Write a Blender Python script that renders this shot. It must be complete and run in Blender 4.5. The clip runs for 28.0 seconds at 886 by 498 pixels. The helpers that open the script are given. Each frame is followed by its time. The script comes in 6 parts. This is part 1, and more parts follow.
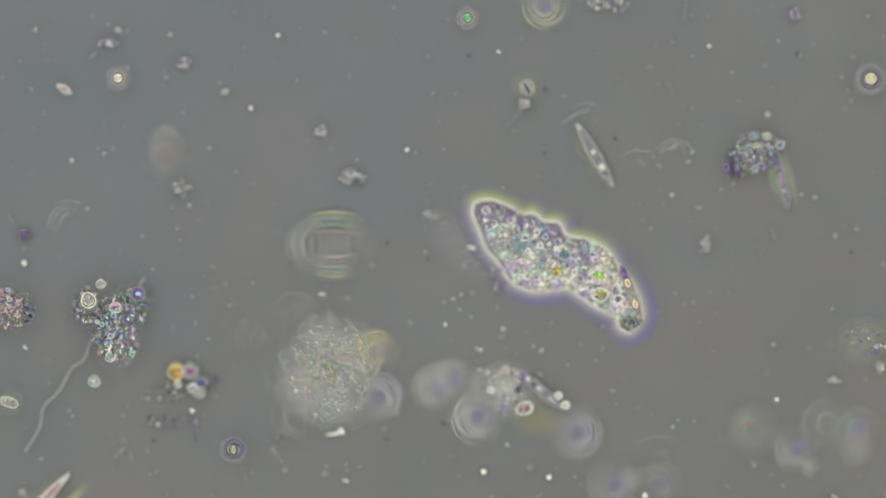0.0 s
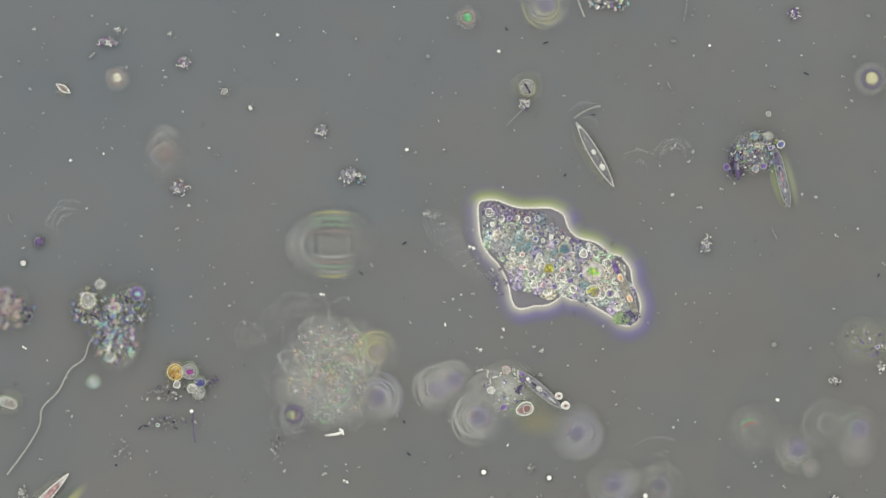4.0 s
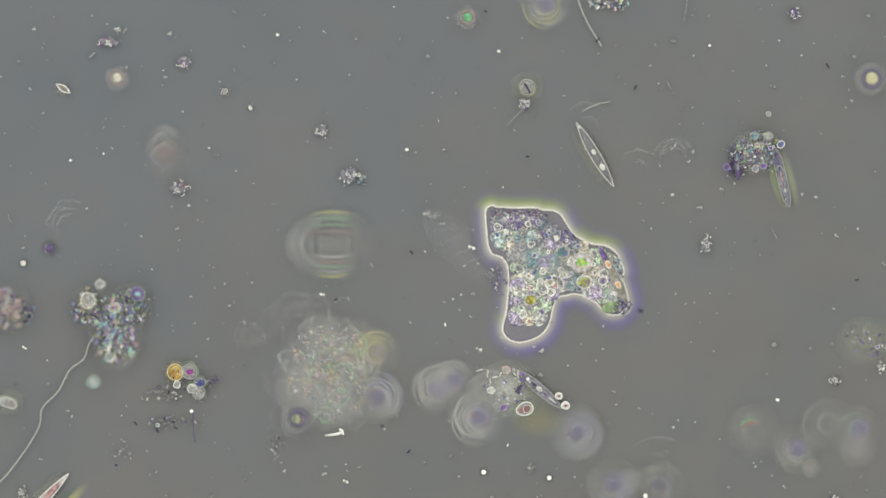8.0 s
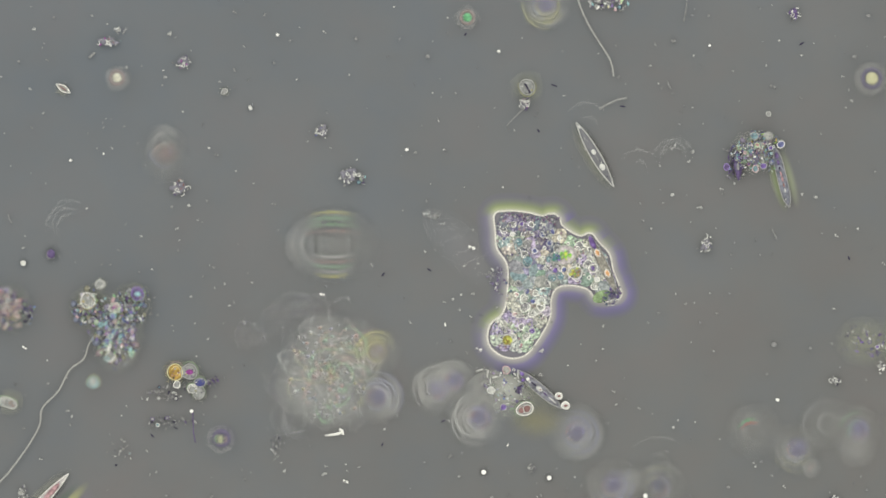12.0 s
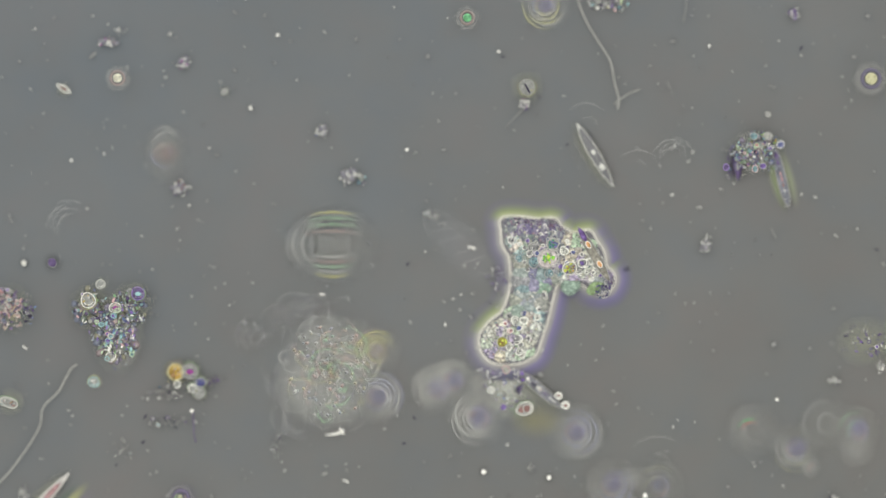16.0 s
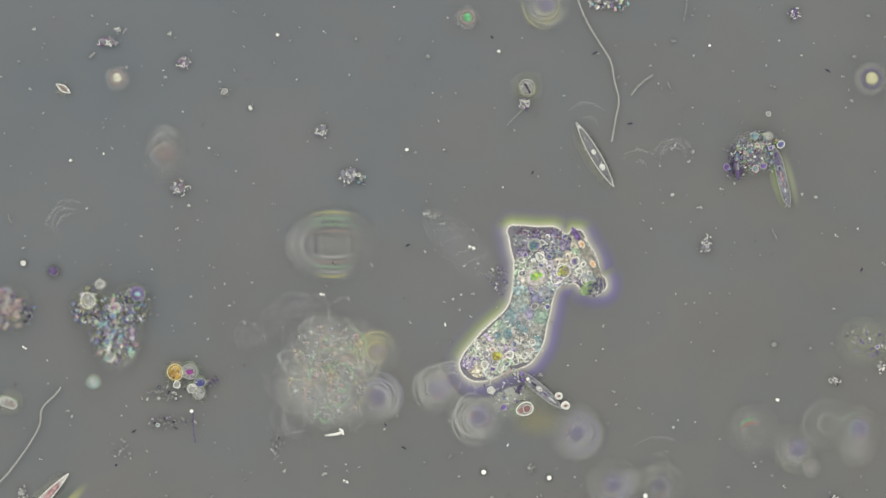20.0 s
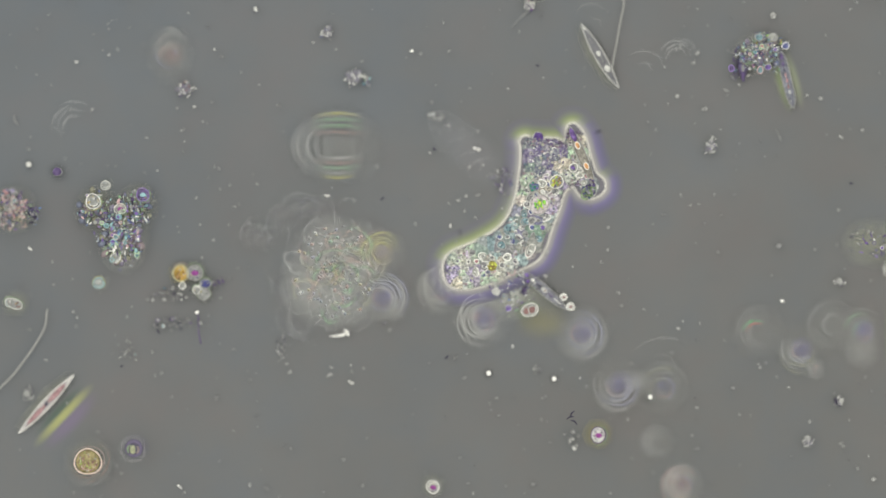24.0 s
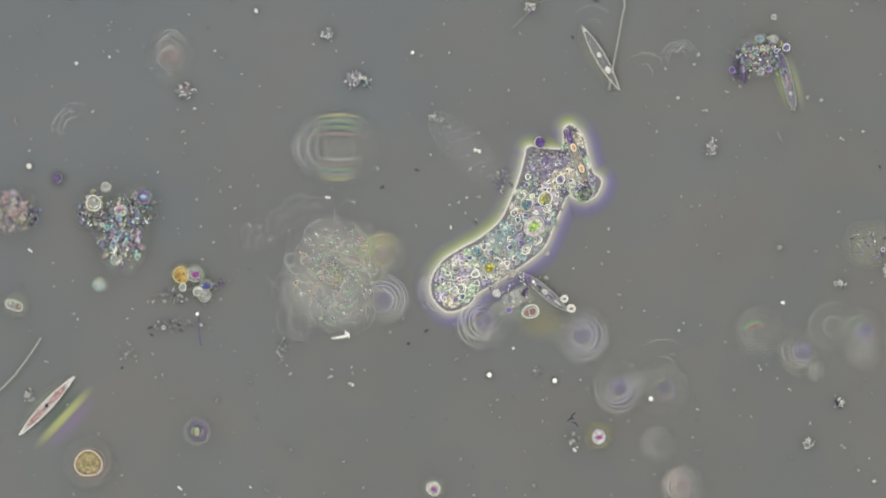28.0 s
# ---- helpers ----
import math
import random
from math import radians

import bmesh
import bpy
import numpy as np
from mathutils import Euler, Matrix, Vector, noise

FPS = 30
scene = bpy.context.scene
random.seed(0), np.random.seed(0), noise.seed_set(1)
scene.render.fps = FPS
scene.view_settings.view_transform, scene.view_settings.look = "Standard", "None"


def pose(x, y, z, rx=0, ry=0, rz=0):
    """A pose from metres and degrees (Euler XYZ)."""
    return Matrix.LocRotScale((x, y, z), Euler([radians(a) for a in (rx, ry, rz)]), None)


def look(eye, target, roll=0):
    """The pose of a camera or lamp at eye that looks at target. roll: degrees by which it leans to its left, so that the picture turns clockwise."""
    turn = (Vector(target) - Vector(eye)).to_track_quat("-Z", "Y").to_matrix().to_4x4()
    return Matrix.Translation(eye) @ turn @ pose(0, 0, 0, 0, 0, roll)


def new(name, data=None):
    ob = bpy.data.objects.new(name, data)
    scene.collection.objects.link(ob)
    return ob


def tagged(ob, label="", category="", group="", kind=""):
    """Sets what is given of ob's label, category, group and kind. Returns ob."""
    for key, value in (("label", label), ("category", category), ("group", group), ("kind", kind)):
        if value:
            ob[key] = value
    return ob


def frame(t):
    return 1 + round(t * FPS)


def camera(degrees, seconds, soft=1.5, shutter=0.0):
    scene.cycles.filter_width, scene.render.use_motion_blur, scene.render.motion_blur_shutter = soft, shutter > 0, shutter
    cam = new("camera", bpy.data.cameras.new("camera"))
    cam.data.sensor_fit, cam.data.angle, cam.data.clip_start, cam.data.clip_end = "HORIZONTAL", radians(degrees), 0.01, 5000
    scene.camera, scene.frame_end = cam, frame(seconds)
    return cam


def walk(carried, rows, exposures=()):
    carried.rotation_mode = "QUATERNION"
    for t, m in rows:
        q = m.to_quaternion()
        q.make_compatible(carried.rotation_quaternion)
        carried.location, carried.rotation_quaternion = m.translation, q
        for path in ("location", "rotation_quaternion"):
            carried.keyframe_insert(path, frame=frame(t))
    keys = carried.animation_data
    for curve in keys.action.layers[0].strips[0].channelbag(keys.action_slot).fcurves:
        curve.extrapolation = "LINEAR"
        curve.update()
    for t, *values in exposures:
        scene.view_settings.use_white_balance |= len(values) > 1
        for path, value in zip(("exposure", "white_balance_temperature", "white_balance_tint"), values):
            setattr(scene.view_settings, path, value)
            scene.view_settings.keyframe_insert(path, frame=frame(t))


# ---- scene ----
# The world is a drop of pond water on a slide, a thousand times enlarged: one metre stands for one millimetre.
U = 0.0005                      # one step of the plan, half a micrometre
LENS = 10.0                     # a microscope sees almost straight down
EYE = 0.784 / 2 / math.tan(radians(LENS / 2))
FOCUS = 0.0085                  # height of the plane in focus
RISE = 0.030                    # how far the tube is racked up when the focus lies high

cam = camera(LENS, 28.0, soft=1.4)
cam.data.dof.use_dof = True
cam.data.dof.focus_distance = EYE
cam.data.dof.aperture_fstop = 0.155

# seconds, stage shift x and y in plan steps, focus (0 on the slide, 1 high in the water)
STAGE = (
    (0.0, 0, 0, 0.36), (0.1, 0, 0, 0.32), (0.2, 0, 0, 0.18), (0.3, 0, 0, 0.06), (0.4, 0, 0, 0.0), (14.8, 0, 0, 0.0),
    (15.2, 0, 0, 0.22), (16.0, 0, 0, 0.22), (16.2, 0, 0, 0.16), (16.4, 0, 0, 0.04), (16.6, 0, 0, 0.0), (20.2, 0, 0, 0.0),
    (20.3, 1, -4, 0.0), (20.4, 2, -24, 0.0), (20.5, 3, -33.5, 0.0), (20.7, 3.5, -38, 0.0), (20.9, 4, -43, 0.0), (21.0, 4.5, -50, 0.02),
    (21.1, 5, -67, 0.05), (21.2, 6, -82, 0.07), (21.3, 7.5, -106, 0.1), (21.4, 8.5, -136, 0.12), (21.5, 9.5, -159, 0.13), (21.7, 9.5, -173, 0.16),
    (22.2, 9, -175, 0.17), (23.5, 9, -175, 0.17), (24.0, 9, -175, 0.17), (24.4, 9, -173, 0.29), (25.0, 9, -172, 0.29), (25.4, 9.5, -172, 0.23),
    (26.0, 9.5, -172, 0.17), (27.0, 9.5, -172, 0.13), (28.0, 10, -172, 0.1),
)


def stage(t):
    """Shift of the stage at t seconds."""
    ts = [r[0] for r in STAGE]
    return np.array([np.interp(t, ts, [r[i] for r in STAGE]) for i in (1, 2)])


walk(cam, [(t, pose(-sx * U, sy * U, EYE + FOCUS + RISE * f)) for t, sx, sy, f in STAGE],
     exposures=((0.0, 0.0), (28.0, 0.0)))

# ---- light: the even field of the microscope's lamp, and a slight slant to it ----
world = bpy.data.worlds.new("lamp_field")
world.use_nodes = True
scene.world = world
world.node_tree.nodes["Background"].inputs["Color"].default_value = (1.0, 1.0, 0.98, 1)
world.node_tree.nodes["Background"].inputs["Strength"].default_value = 1.083
sun_data = bpy.data.lights.new("lamp", "SUN")
sun_data.energy, sun_data.angle, sun_data.color = 0.80, radians(70), (1.0, 0.98, 0.94)
sun = new("lamp", sun_data)
sun.matrix_world = look((-1.2, 1.6, 6), (0, 0, 0))
scene.cycles.transparent_max_bounces = 40


# ---- materials ----
def nodes_of(name):
    m = bpy.data.materials.new(name)
    m.use_nodes = True
    t = m.node_tree
    return m, t, t.nodes["Principled BSDF"], t.nodes["Material Output"]


def ramp(t, fac, stops, steps=False):
    r = t.nodes.new("ShaderNodeValToRGB")
    r.color_ramp.interpolation = "CONSTANT" if steps else "LINEAR"
    els = r.color_ramp.elements
    while len(els) < len(stops):
        els.new(0.5)
    for e, (p, c) in zip(els, stops):
        e.position, e.color = p, (*c, 1) if len(c) == 3 else c
    t.links.new(fac, r.inputs["Fac"])
    return r.outputs["Color"]


def noise_tex(t, scale, detail=3, rough=0.6, coords="Object"):
    tc, n = t.nodes.new("ShaderNodeTexCoord"), t.nodes.new("ShaderNodeTexNoise")
    n.inputs["Scale"].default_value, n.inputs["Detail"].default_value, n.inputs["Roughness"].default_value = scale, detail, rough
    t.links.new(tc.outputs[coords], n.inputs["Vector"])
    return n.outputs["Fac"]


def thinned(t, skin, tone):
    """A watery colour, mixed with the grey of the slide that it lies on."""
    mix = t.nodes.new("ShaderNodeMix")
    mix.data_type = "RGBA"
    mix.inputs["Factor"].default_value = tone
    t.links.new(slide_tone(t), mix.inputs["A"])
    t.links.new(skin, mix.inputs["B"])
    return mix.outputs["Result"]


def plain(name, col, rough=0.5, vary=0.25, scale=400, spec=0.2, tone=None):
    """A surface of one colour with fine grain and a little relief."""
    m, t, b, out = nodes_of(name)
    lo, hi = [max(c * (1 - vary), 0) for c in col], [min(c * (1 + vary), 0.95) for c in col]
    shade = (sum(col) / 3) ** 0.5
    light = [min(c * 1.5 + 0.25 * vary * shade, 0.95) for c in hi] if vary > 0.3 else hi
    skin = ramp(t, noise_tex(t, scale, 4, 0.7), ((0.3, lo), (0.55, hi), (0.72, light)))
    if tone:
        skin = thinned(t, skin, tone)
    t.links.new(skin, b.inputs["Base Color"])
    b.inputs["Roughness"].default_value, b.inputs["Specular IOR Level"].default_value = rough, spec
    return m


def palette(name, cols, rough=0.45, tone=None, by="Random Per Island"):
    """Grains of several colours, each grain one of them."""
    m, t, b, out = nodes_of(name)
    if by == "Random Per Island":
        fac = t.nodes.new("ShaderNodeNewGeometry").outputs[by]
    else:
        fac = t.nodes.new("ShaderNodeObjectInfo").outputs["Random"]
    skin = ramp(t, fac, [(i / len(cols), c) for i, c in enumerate(cols)], True)
    if tone:
        skin = thinned(t, skin, tone)
    t.links.new(skin, b.inputs["Base Color"])
    b.inputs["Roughness"].default_value, b.inputs["Specular IOR Level"].default_value = rough, 0.1 if tone else 0.3
    return m


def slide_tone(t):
    """The grey of the water-covered glass at the place of each point, with the field's vignetting in it."""
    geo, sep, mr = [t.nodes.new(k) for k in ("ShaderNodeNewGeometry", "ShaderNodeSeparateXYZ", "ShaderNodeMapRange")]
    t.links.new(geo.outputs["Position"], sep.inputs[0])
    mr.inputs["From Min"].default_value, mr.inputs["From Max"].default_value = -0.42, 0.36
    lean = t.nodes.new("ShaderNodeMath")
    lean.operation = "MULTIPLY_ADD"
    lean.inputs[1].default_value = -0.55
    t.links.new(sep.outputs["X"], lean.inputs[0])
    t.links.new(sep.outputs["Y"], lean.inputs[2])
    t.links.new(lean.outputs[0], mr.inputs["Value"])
    # uneven field light put into the base colour, cooler at the top left
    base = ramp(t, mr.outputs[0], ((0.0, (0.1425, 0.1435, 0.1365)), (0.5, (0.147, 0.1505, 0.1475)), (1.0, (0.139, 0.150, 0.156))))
    n = t.nodes.new("ShaderNodeTexNoise")
    n.inputs["Scale"].default_value, n.inputs["Detail"].default_value = 7, 4
    t.links.new(geo.outputs["Position"], n.inputs["Vector"])
    mix = t.nodes.new("ShaderNodeMix")
    mix.data_type, mix.blend_type = "RGBA", "MULTIPLY"
    mix.inputs["Factor"].default_value = 1.0
    t.links.new(base, mix.inputs["A"])
    t.links.new(ramp(t, n.outputs["Fac"], ((0.3, (0.96, 0.96, 0.96)), (0.7, (1.03, 1.03, 1.03)))), mix.inputs["B"])
    haze = t.nodes.new("ShaderNodeTexNoise")
    haze.inputs["Scale"].default_value, haze.inputs["Detail"].default_value, haze.inputs["Roughness"].default_value = 9, 5, 0.65
    shift = t.nodes.new("ShaderNodeVectorMath")
    shift.inputs[1].default_value = (3.1, 1.7, 0.0)
    t.links.new(geo.outputs["Position"], shift.inputs[0])
    t.links.new(shift.outputs[0], haze.inputs["Vector"])
    tint = t.nodes.new("ShaderNodeMix")
    tint.data_type, tint.blend_type = "RGBA", "MULTIPLY"
    tint.inputs["Factor"].default_value = 1.0
    t.links.new(mix.outputs["Result"], tint.inputs["A"])
    t.links.new(ramp(t, haze.outputs["Fac"], ((0.32, (0.95, 0.985, 1.03)), (0.5, (0.995, 0.995, 0.995)), (0.68, (1.035, 0.985, 0.97)))), tint.inputs["B"])
    return tint.outputs["Result"]


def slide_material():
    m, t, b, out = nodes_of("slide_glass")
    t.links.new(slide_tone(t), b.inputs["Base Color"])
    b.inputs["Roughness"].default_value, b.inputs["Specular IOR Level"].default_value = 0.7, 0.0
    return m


M_SLIDE = slide_material()
M_WHITE = plain("pale_grain", (0.55, 0.55, 0.50), vary=0.15)
M_BRIGHT = plain("bright_grain", (0.82, 0.81, 0.74), vary=0.08)
M_DIM = plain("dim_grain", (0.26, 0.26, 0.245), vary=0.15)
M_MOTE = plain("greyish_grain", (0.40, 0.40, 0.37), vary=0.2)
M_MOTEDIM = plain("dull_grain", (0.22, 0.22, 0.21), vary=0.2)
M_DARK = plain("dark_grain", (0.03, 0.025, 0.05))
M_PURPLE = plain("violet_pigment", (0.085, 0.06, 0.13), vary=0.45)
M_TEAL = plain("teal_pigment", (0.12, 0.19, 0.20), vary=0.5)
M_BLUE = plain("blue_pigment", (0.09, 0.10, 0.20), vary=0.5)
M_GREEN = plain("green_pigment", (0.26, 0.40, 0.10), vary=0.55, scale=420)
M_OLIVE = plain("olive_pigment", (0.24, 0.22, 0.06), vary=0.55, scale=420)
M_YELLOW = plain("amber_pigment", (0.31, 0.22, 0.07), vary=0.5, scale=420)
M_ORANGE = plain("orange_pigment", (0.46, 0.25, 0.11), vary=0.5, scale=420)
M_PINK = plain("pink_pigment", (0.34, 0.20, 0.20), vary=0.5, scale=420)
M_RUST = plain("rust_pigment", (0.20, 0.11, 0.10), vary=0.5, scale=420)
M_WALL = plain("cell_wall", (0.44, 0.44, 0.40), vary=0.3, scale=160)
M_WALLDIM = plain("thin_cell_wall", (0.44, 0.44, 0.41), vary=0.15, tone=0.7)
M_CLEAR = plain("clear_cytoplasm", (0.24, 0.245, 0.225), vary=0.4, tone=0.75)
M_SAP = plain("pale_sap", (0.29, 0.295, 0.26), vary=0.3, scale=300)
M_EDGEGREEN = plain("green_rim", (0.44, 0.58, 0.36), vary=0.15)
M_EDGEYELLOW = plain("yellow_rim", (0.60, 0.57, 0.33), vary=0.15)
M_EDGEVIOLET = plain("violet_rim", (0.27, 0.19, 0.42), vary=0.25)
M_EDGETEAL = plain("teal_rim", (0.28, 0.47, 0.47), vary=0.2)
M_EDGEROSE = plain("rosy_rim", (0.56, 0.38, 0.37), vary=0.2)
M_VIOLET = plain("bright_violet_pigment", (0.13, 0.085, 0.24), vary=0.5, scale=350)
M_MAGENTA = plain("magenta_pigment", (0.22, 0.05, 0.20), vary=0.4, scale=350)
M_FILAMENT = plain("filament_sheath", (0.34, 0.34, 0.31), vary=0.1)
M_DEBRIS = palette("mixed_debris", ((0.62, 0.63, 0.58), (0.20, 0.16, 0.32), (0.30, 0.50, 0.50), (0.44, 0.50, 0.38), (0.14, 0.13, 0.25), (0.36, 0.39, 0.42),
                                    (0.28, 0.48, 0.26), (0.30, 0.20, 0.40), (0.80, 0.81, 0.76), (0.14, 0.16, 0.36), (0.17, 0.24, 0.42), (0.40, 0.42, 0.44)), tone=0.85)
M_PALEDEBRIS = palette("pale_debris", ((0.66, 0.66, 0.60), (0.36, 0.36, 0.35), (0.13, 0.12, 0.16), (0.85, 0.85, 0.8), (0.27, 0.27, 0.27), (0.48, 0.47, 0.44)))
M_FAINT = palette("faint_debris", ((0.40, 0.40, 0.37), (0.30, 0.30, 0.30), (0.48, 0.47, 0.42), (0.24, 0.23, 0.27)), tone=0.5)

# ---- shapes ----
ICO = bmesh.new()
bmesh.ops.create_icosphere(ICO, subdivisions=1, radius=1)
ICO_V, ICO_F = np.array([v.co[:] for v in ICO.verts]), [[v.index for v in f.verts] for f in ICO.faces]
ICO.free()
ICO = bmesh.new()
bmesh.ops.create_icosphere(ICO, subdivisions=3, radius=1)
BALL_V, BALL_F = np.array([v.co[:] for v in ICO.verts]), [[v.index for v in f.verts] for f in ICO.faces]
ICO.free()
RNG = np.random.RandomState(7)


class Shape:
    """Collects points and faces of one mesh."""

    def __init__(self):
        self.v, self.f = [], []

    def add(self, v, f):
        n = len(self.v)
        self.v += [tuple(p) for p in v]
        self.f += [[i + n for i in q] for q in f]
        return self

    def ball(self, r, at=(0, 0, 0), squash=(1, 1, 1), fine=False, rough=0.0, turn=0.0):
        v, f = (BALL_V, BALL_F) if fine else (ICO_V, ICO_F)
        v = v * (np.array(squash) * r)
        if rough:
            v = v * (1 + rough * (RNG.rand(len(v), 1) - 0.5))
        c, s = math.cos(turn), math.sin(turn)
        v = np.stack([v[:, 0] * c - v[:, 1] * s, v[:, 0] * s + v[:, 1] * c, v[:, 2]], 1)
        return self.add(v + np.array(at), f)

    def spin(self, profile, seg=24, at=(0, 0, 0), stretch=(1, 1), wave=0.0, seed=0):
        """A profile of (radius, height) turned round the upright axis."""
        v, f, k = [], [], len(profile)
        for i in range(seg):
            a = 2 * math.pi * i / seg
            w = 1 + wave * math.sin(3 * a + seed) + wave * 0.6 * math.sin(5 * a + 2 * seed)
            v += [(at[0] + r * w * math.cos(a) * stretch[0], at[1] + r * w * math.sin(a) * stretch[1], at[2] + z) for r, z in profile]
            f += [[i * k + j, ((i + 1) % seg) * k + j, ((i + 1) % seg) * k + j + 1, i * k + j + 1] for j in range(k - 1)]
        return self.add(v, f)

    def tube(self, pts, radius, seg=6, closed=False, flat=1.0):
        """A round tube along points; radius is a number or one for each point."""
        p = np.array(pts, float)
        rad = np.full(len(p), radius) if np.isscalar(radius) else np.array(radius)
        d = np.roll(p, -1, 0) - np.roll(p, 1, 0)
        if not closed:
            d[0], d[-1] = p[1] - p[0], p[-1] - p[-2]
        d /= np.maximum(np.linalg.norm(d, axis=1, keepdims=True), 1e-9)
        side = np.cross(d, (0, 0, 1))
        side /= np.maximum(np.linalg.norm(side, axis=1, keepdims=True), 1e-9)
        up = np.cross(side, d)
        v = []
        for i in range(len(p)):
            for j in range(seg):
                a = 2 * math.pi * j / seg
                v.append(p[i] + rad[i] * (math.cos(a) * side[i] + flat * math.sin(a) * up[i]))
        n = len(p)
        f = [[i * seg + j, i * seg + (j + 1) % seg, ((i + 1) % n) * seg + (j + 1) % seg, ((i + 1) % n) * seg + j]
             for i in range(n if closed else n - 1) for j in range(seg)]
        if not closed:
            f += [list(range(seg))[::-1], list(range((n - 1) * seg, n * seg))]
        return self.add(v, f)

    def ring(self, r, thick, at=(0, 0, 0), stretch=(1, 1), start=0.0, sweep=360.0, seg=32, turn=0.0, wave=0.0, seed=0.0, flat=1.0):
        """A ring or an arc that thins out towards its ends."""
        closed = sweep >= 360
        n = seg if closed else max(int(seg * sweep / 360), 6)
        pts, rad = [], []
        for i in range(n):
            q = i / n if closed else i / (n - 1)
            a = radians(start + sweep * q)
            w = r * (1 + wave * math.sin(2 * a + seed) + wave * math.sin(3 * a + 2 * seed))
            x, y = w * math.cos(a) * stretch[0], w * math.sin(a) * stretch[1]
            c, s = math.cos(turn), math.sin(turn)
            pts.append((at[0] + x * c - y * s, at[1] + x * s + y * c, at[2]))
            rad.append(thick if closed else thick * (0.25 + 0.75 * math.sin(math.pi * q)))
        return self.tube(pts, rad, 6, closed, flat)

    def mesh(self, name, smooth=True):
        me = bpy.data.meshes.new(name)
        me.from_pydata(self.v, [], self.f)
        if smooth:
            me.polygons.foreach_set("use_smooth", [True] * len(me.polygons))
        me.update()
        return me


def part(name, shape, material, parent, label="", at=(0, 0, 0), kind=""):
    """One mesh object under a thing or a part."""
    me = shape if isinstance(shape, bpy.types.Mesh) else shape.mesh(name)
    if not me.materials:
        me.materials.append(material)
    ob = new(name, me)
    ob.parent = parent
    ob.location = at
    return tagged(ob, label, kind=kind)


def thing(name, at, label, category, group="", kind="", turn=0.0):
    ob = new(name)
    ob.matrix_basis = pose(*at, 0, 0, turn)
    ob.empty_display_size = 0.005
    return tagged(ob, label, category, group, kind)


def solid(name, shape, material, at, label, category, group="", kind="", turn=0.0):
    """A thing of a single piece."""
    me = shape if isinstance(shape, bpy.types.Mesh) else shape.mesh(name)
    if not me.materials:
        me.materials.append(material)
    ob = new(name, me)
    ob.matrix_basis = pose(*at, 0, 0, turn)
    return tagged(ob, label, category, group, kind)


def W(x, y, z=0.0):
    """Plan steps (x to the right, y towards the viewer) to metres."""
    s = U * (1 - (z - FOCUS) / EYE)
    return ((x - 784) * s, (441 - y) * s, z)


# ---- the slide ----
def glass_slide():
    bm = bmesh.new()
    bmesh.ops.create_cube(bm, size=1)
    bmesh.ops.scale(bm, vec=(3.2, 2.4, 0.17), verts=bm.verts)
    bmesh.ops.translate(bm, vec=(0, -0.04, -0.085), verts=bm.verts)
    bmesh.ops.bevel(bm, geom=[e for e in bm.edges], offset=0.02, segments=3, affect="EDGES")
    me = bpy.data.meshes.new("glass_slide")
    bm.to_mesh(me)
    bm.free()
    me.materials.append(M_SLIDE)
    return tagged(new("ground", me), "grey glass slide under pond water, uneven lamp field in its colour", "glass slide", kind="structure")


glass_slide()
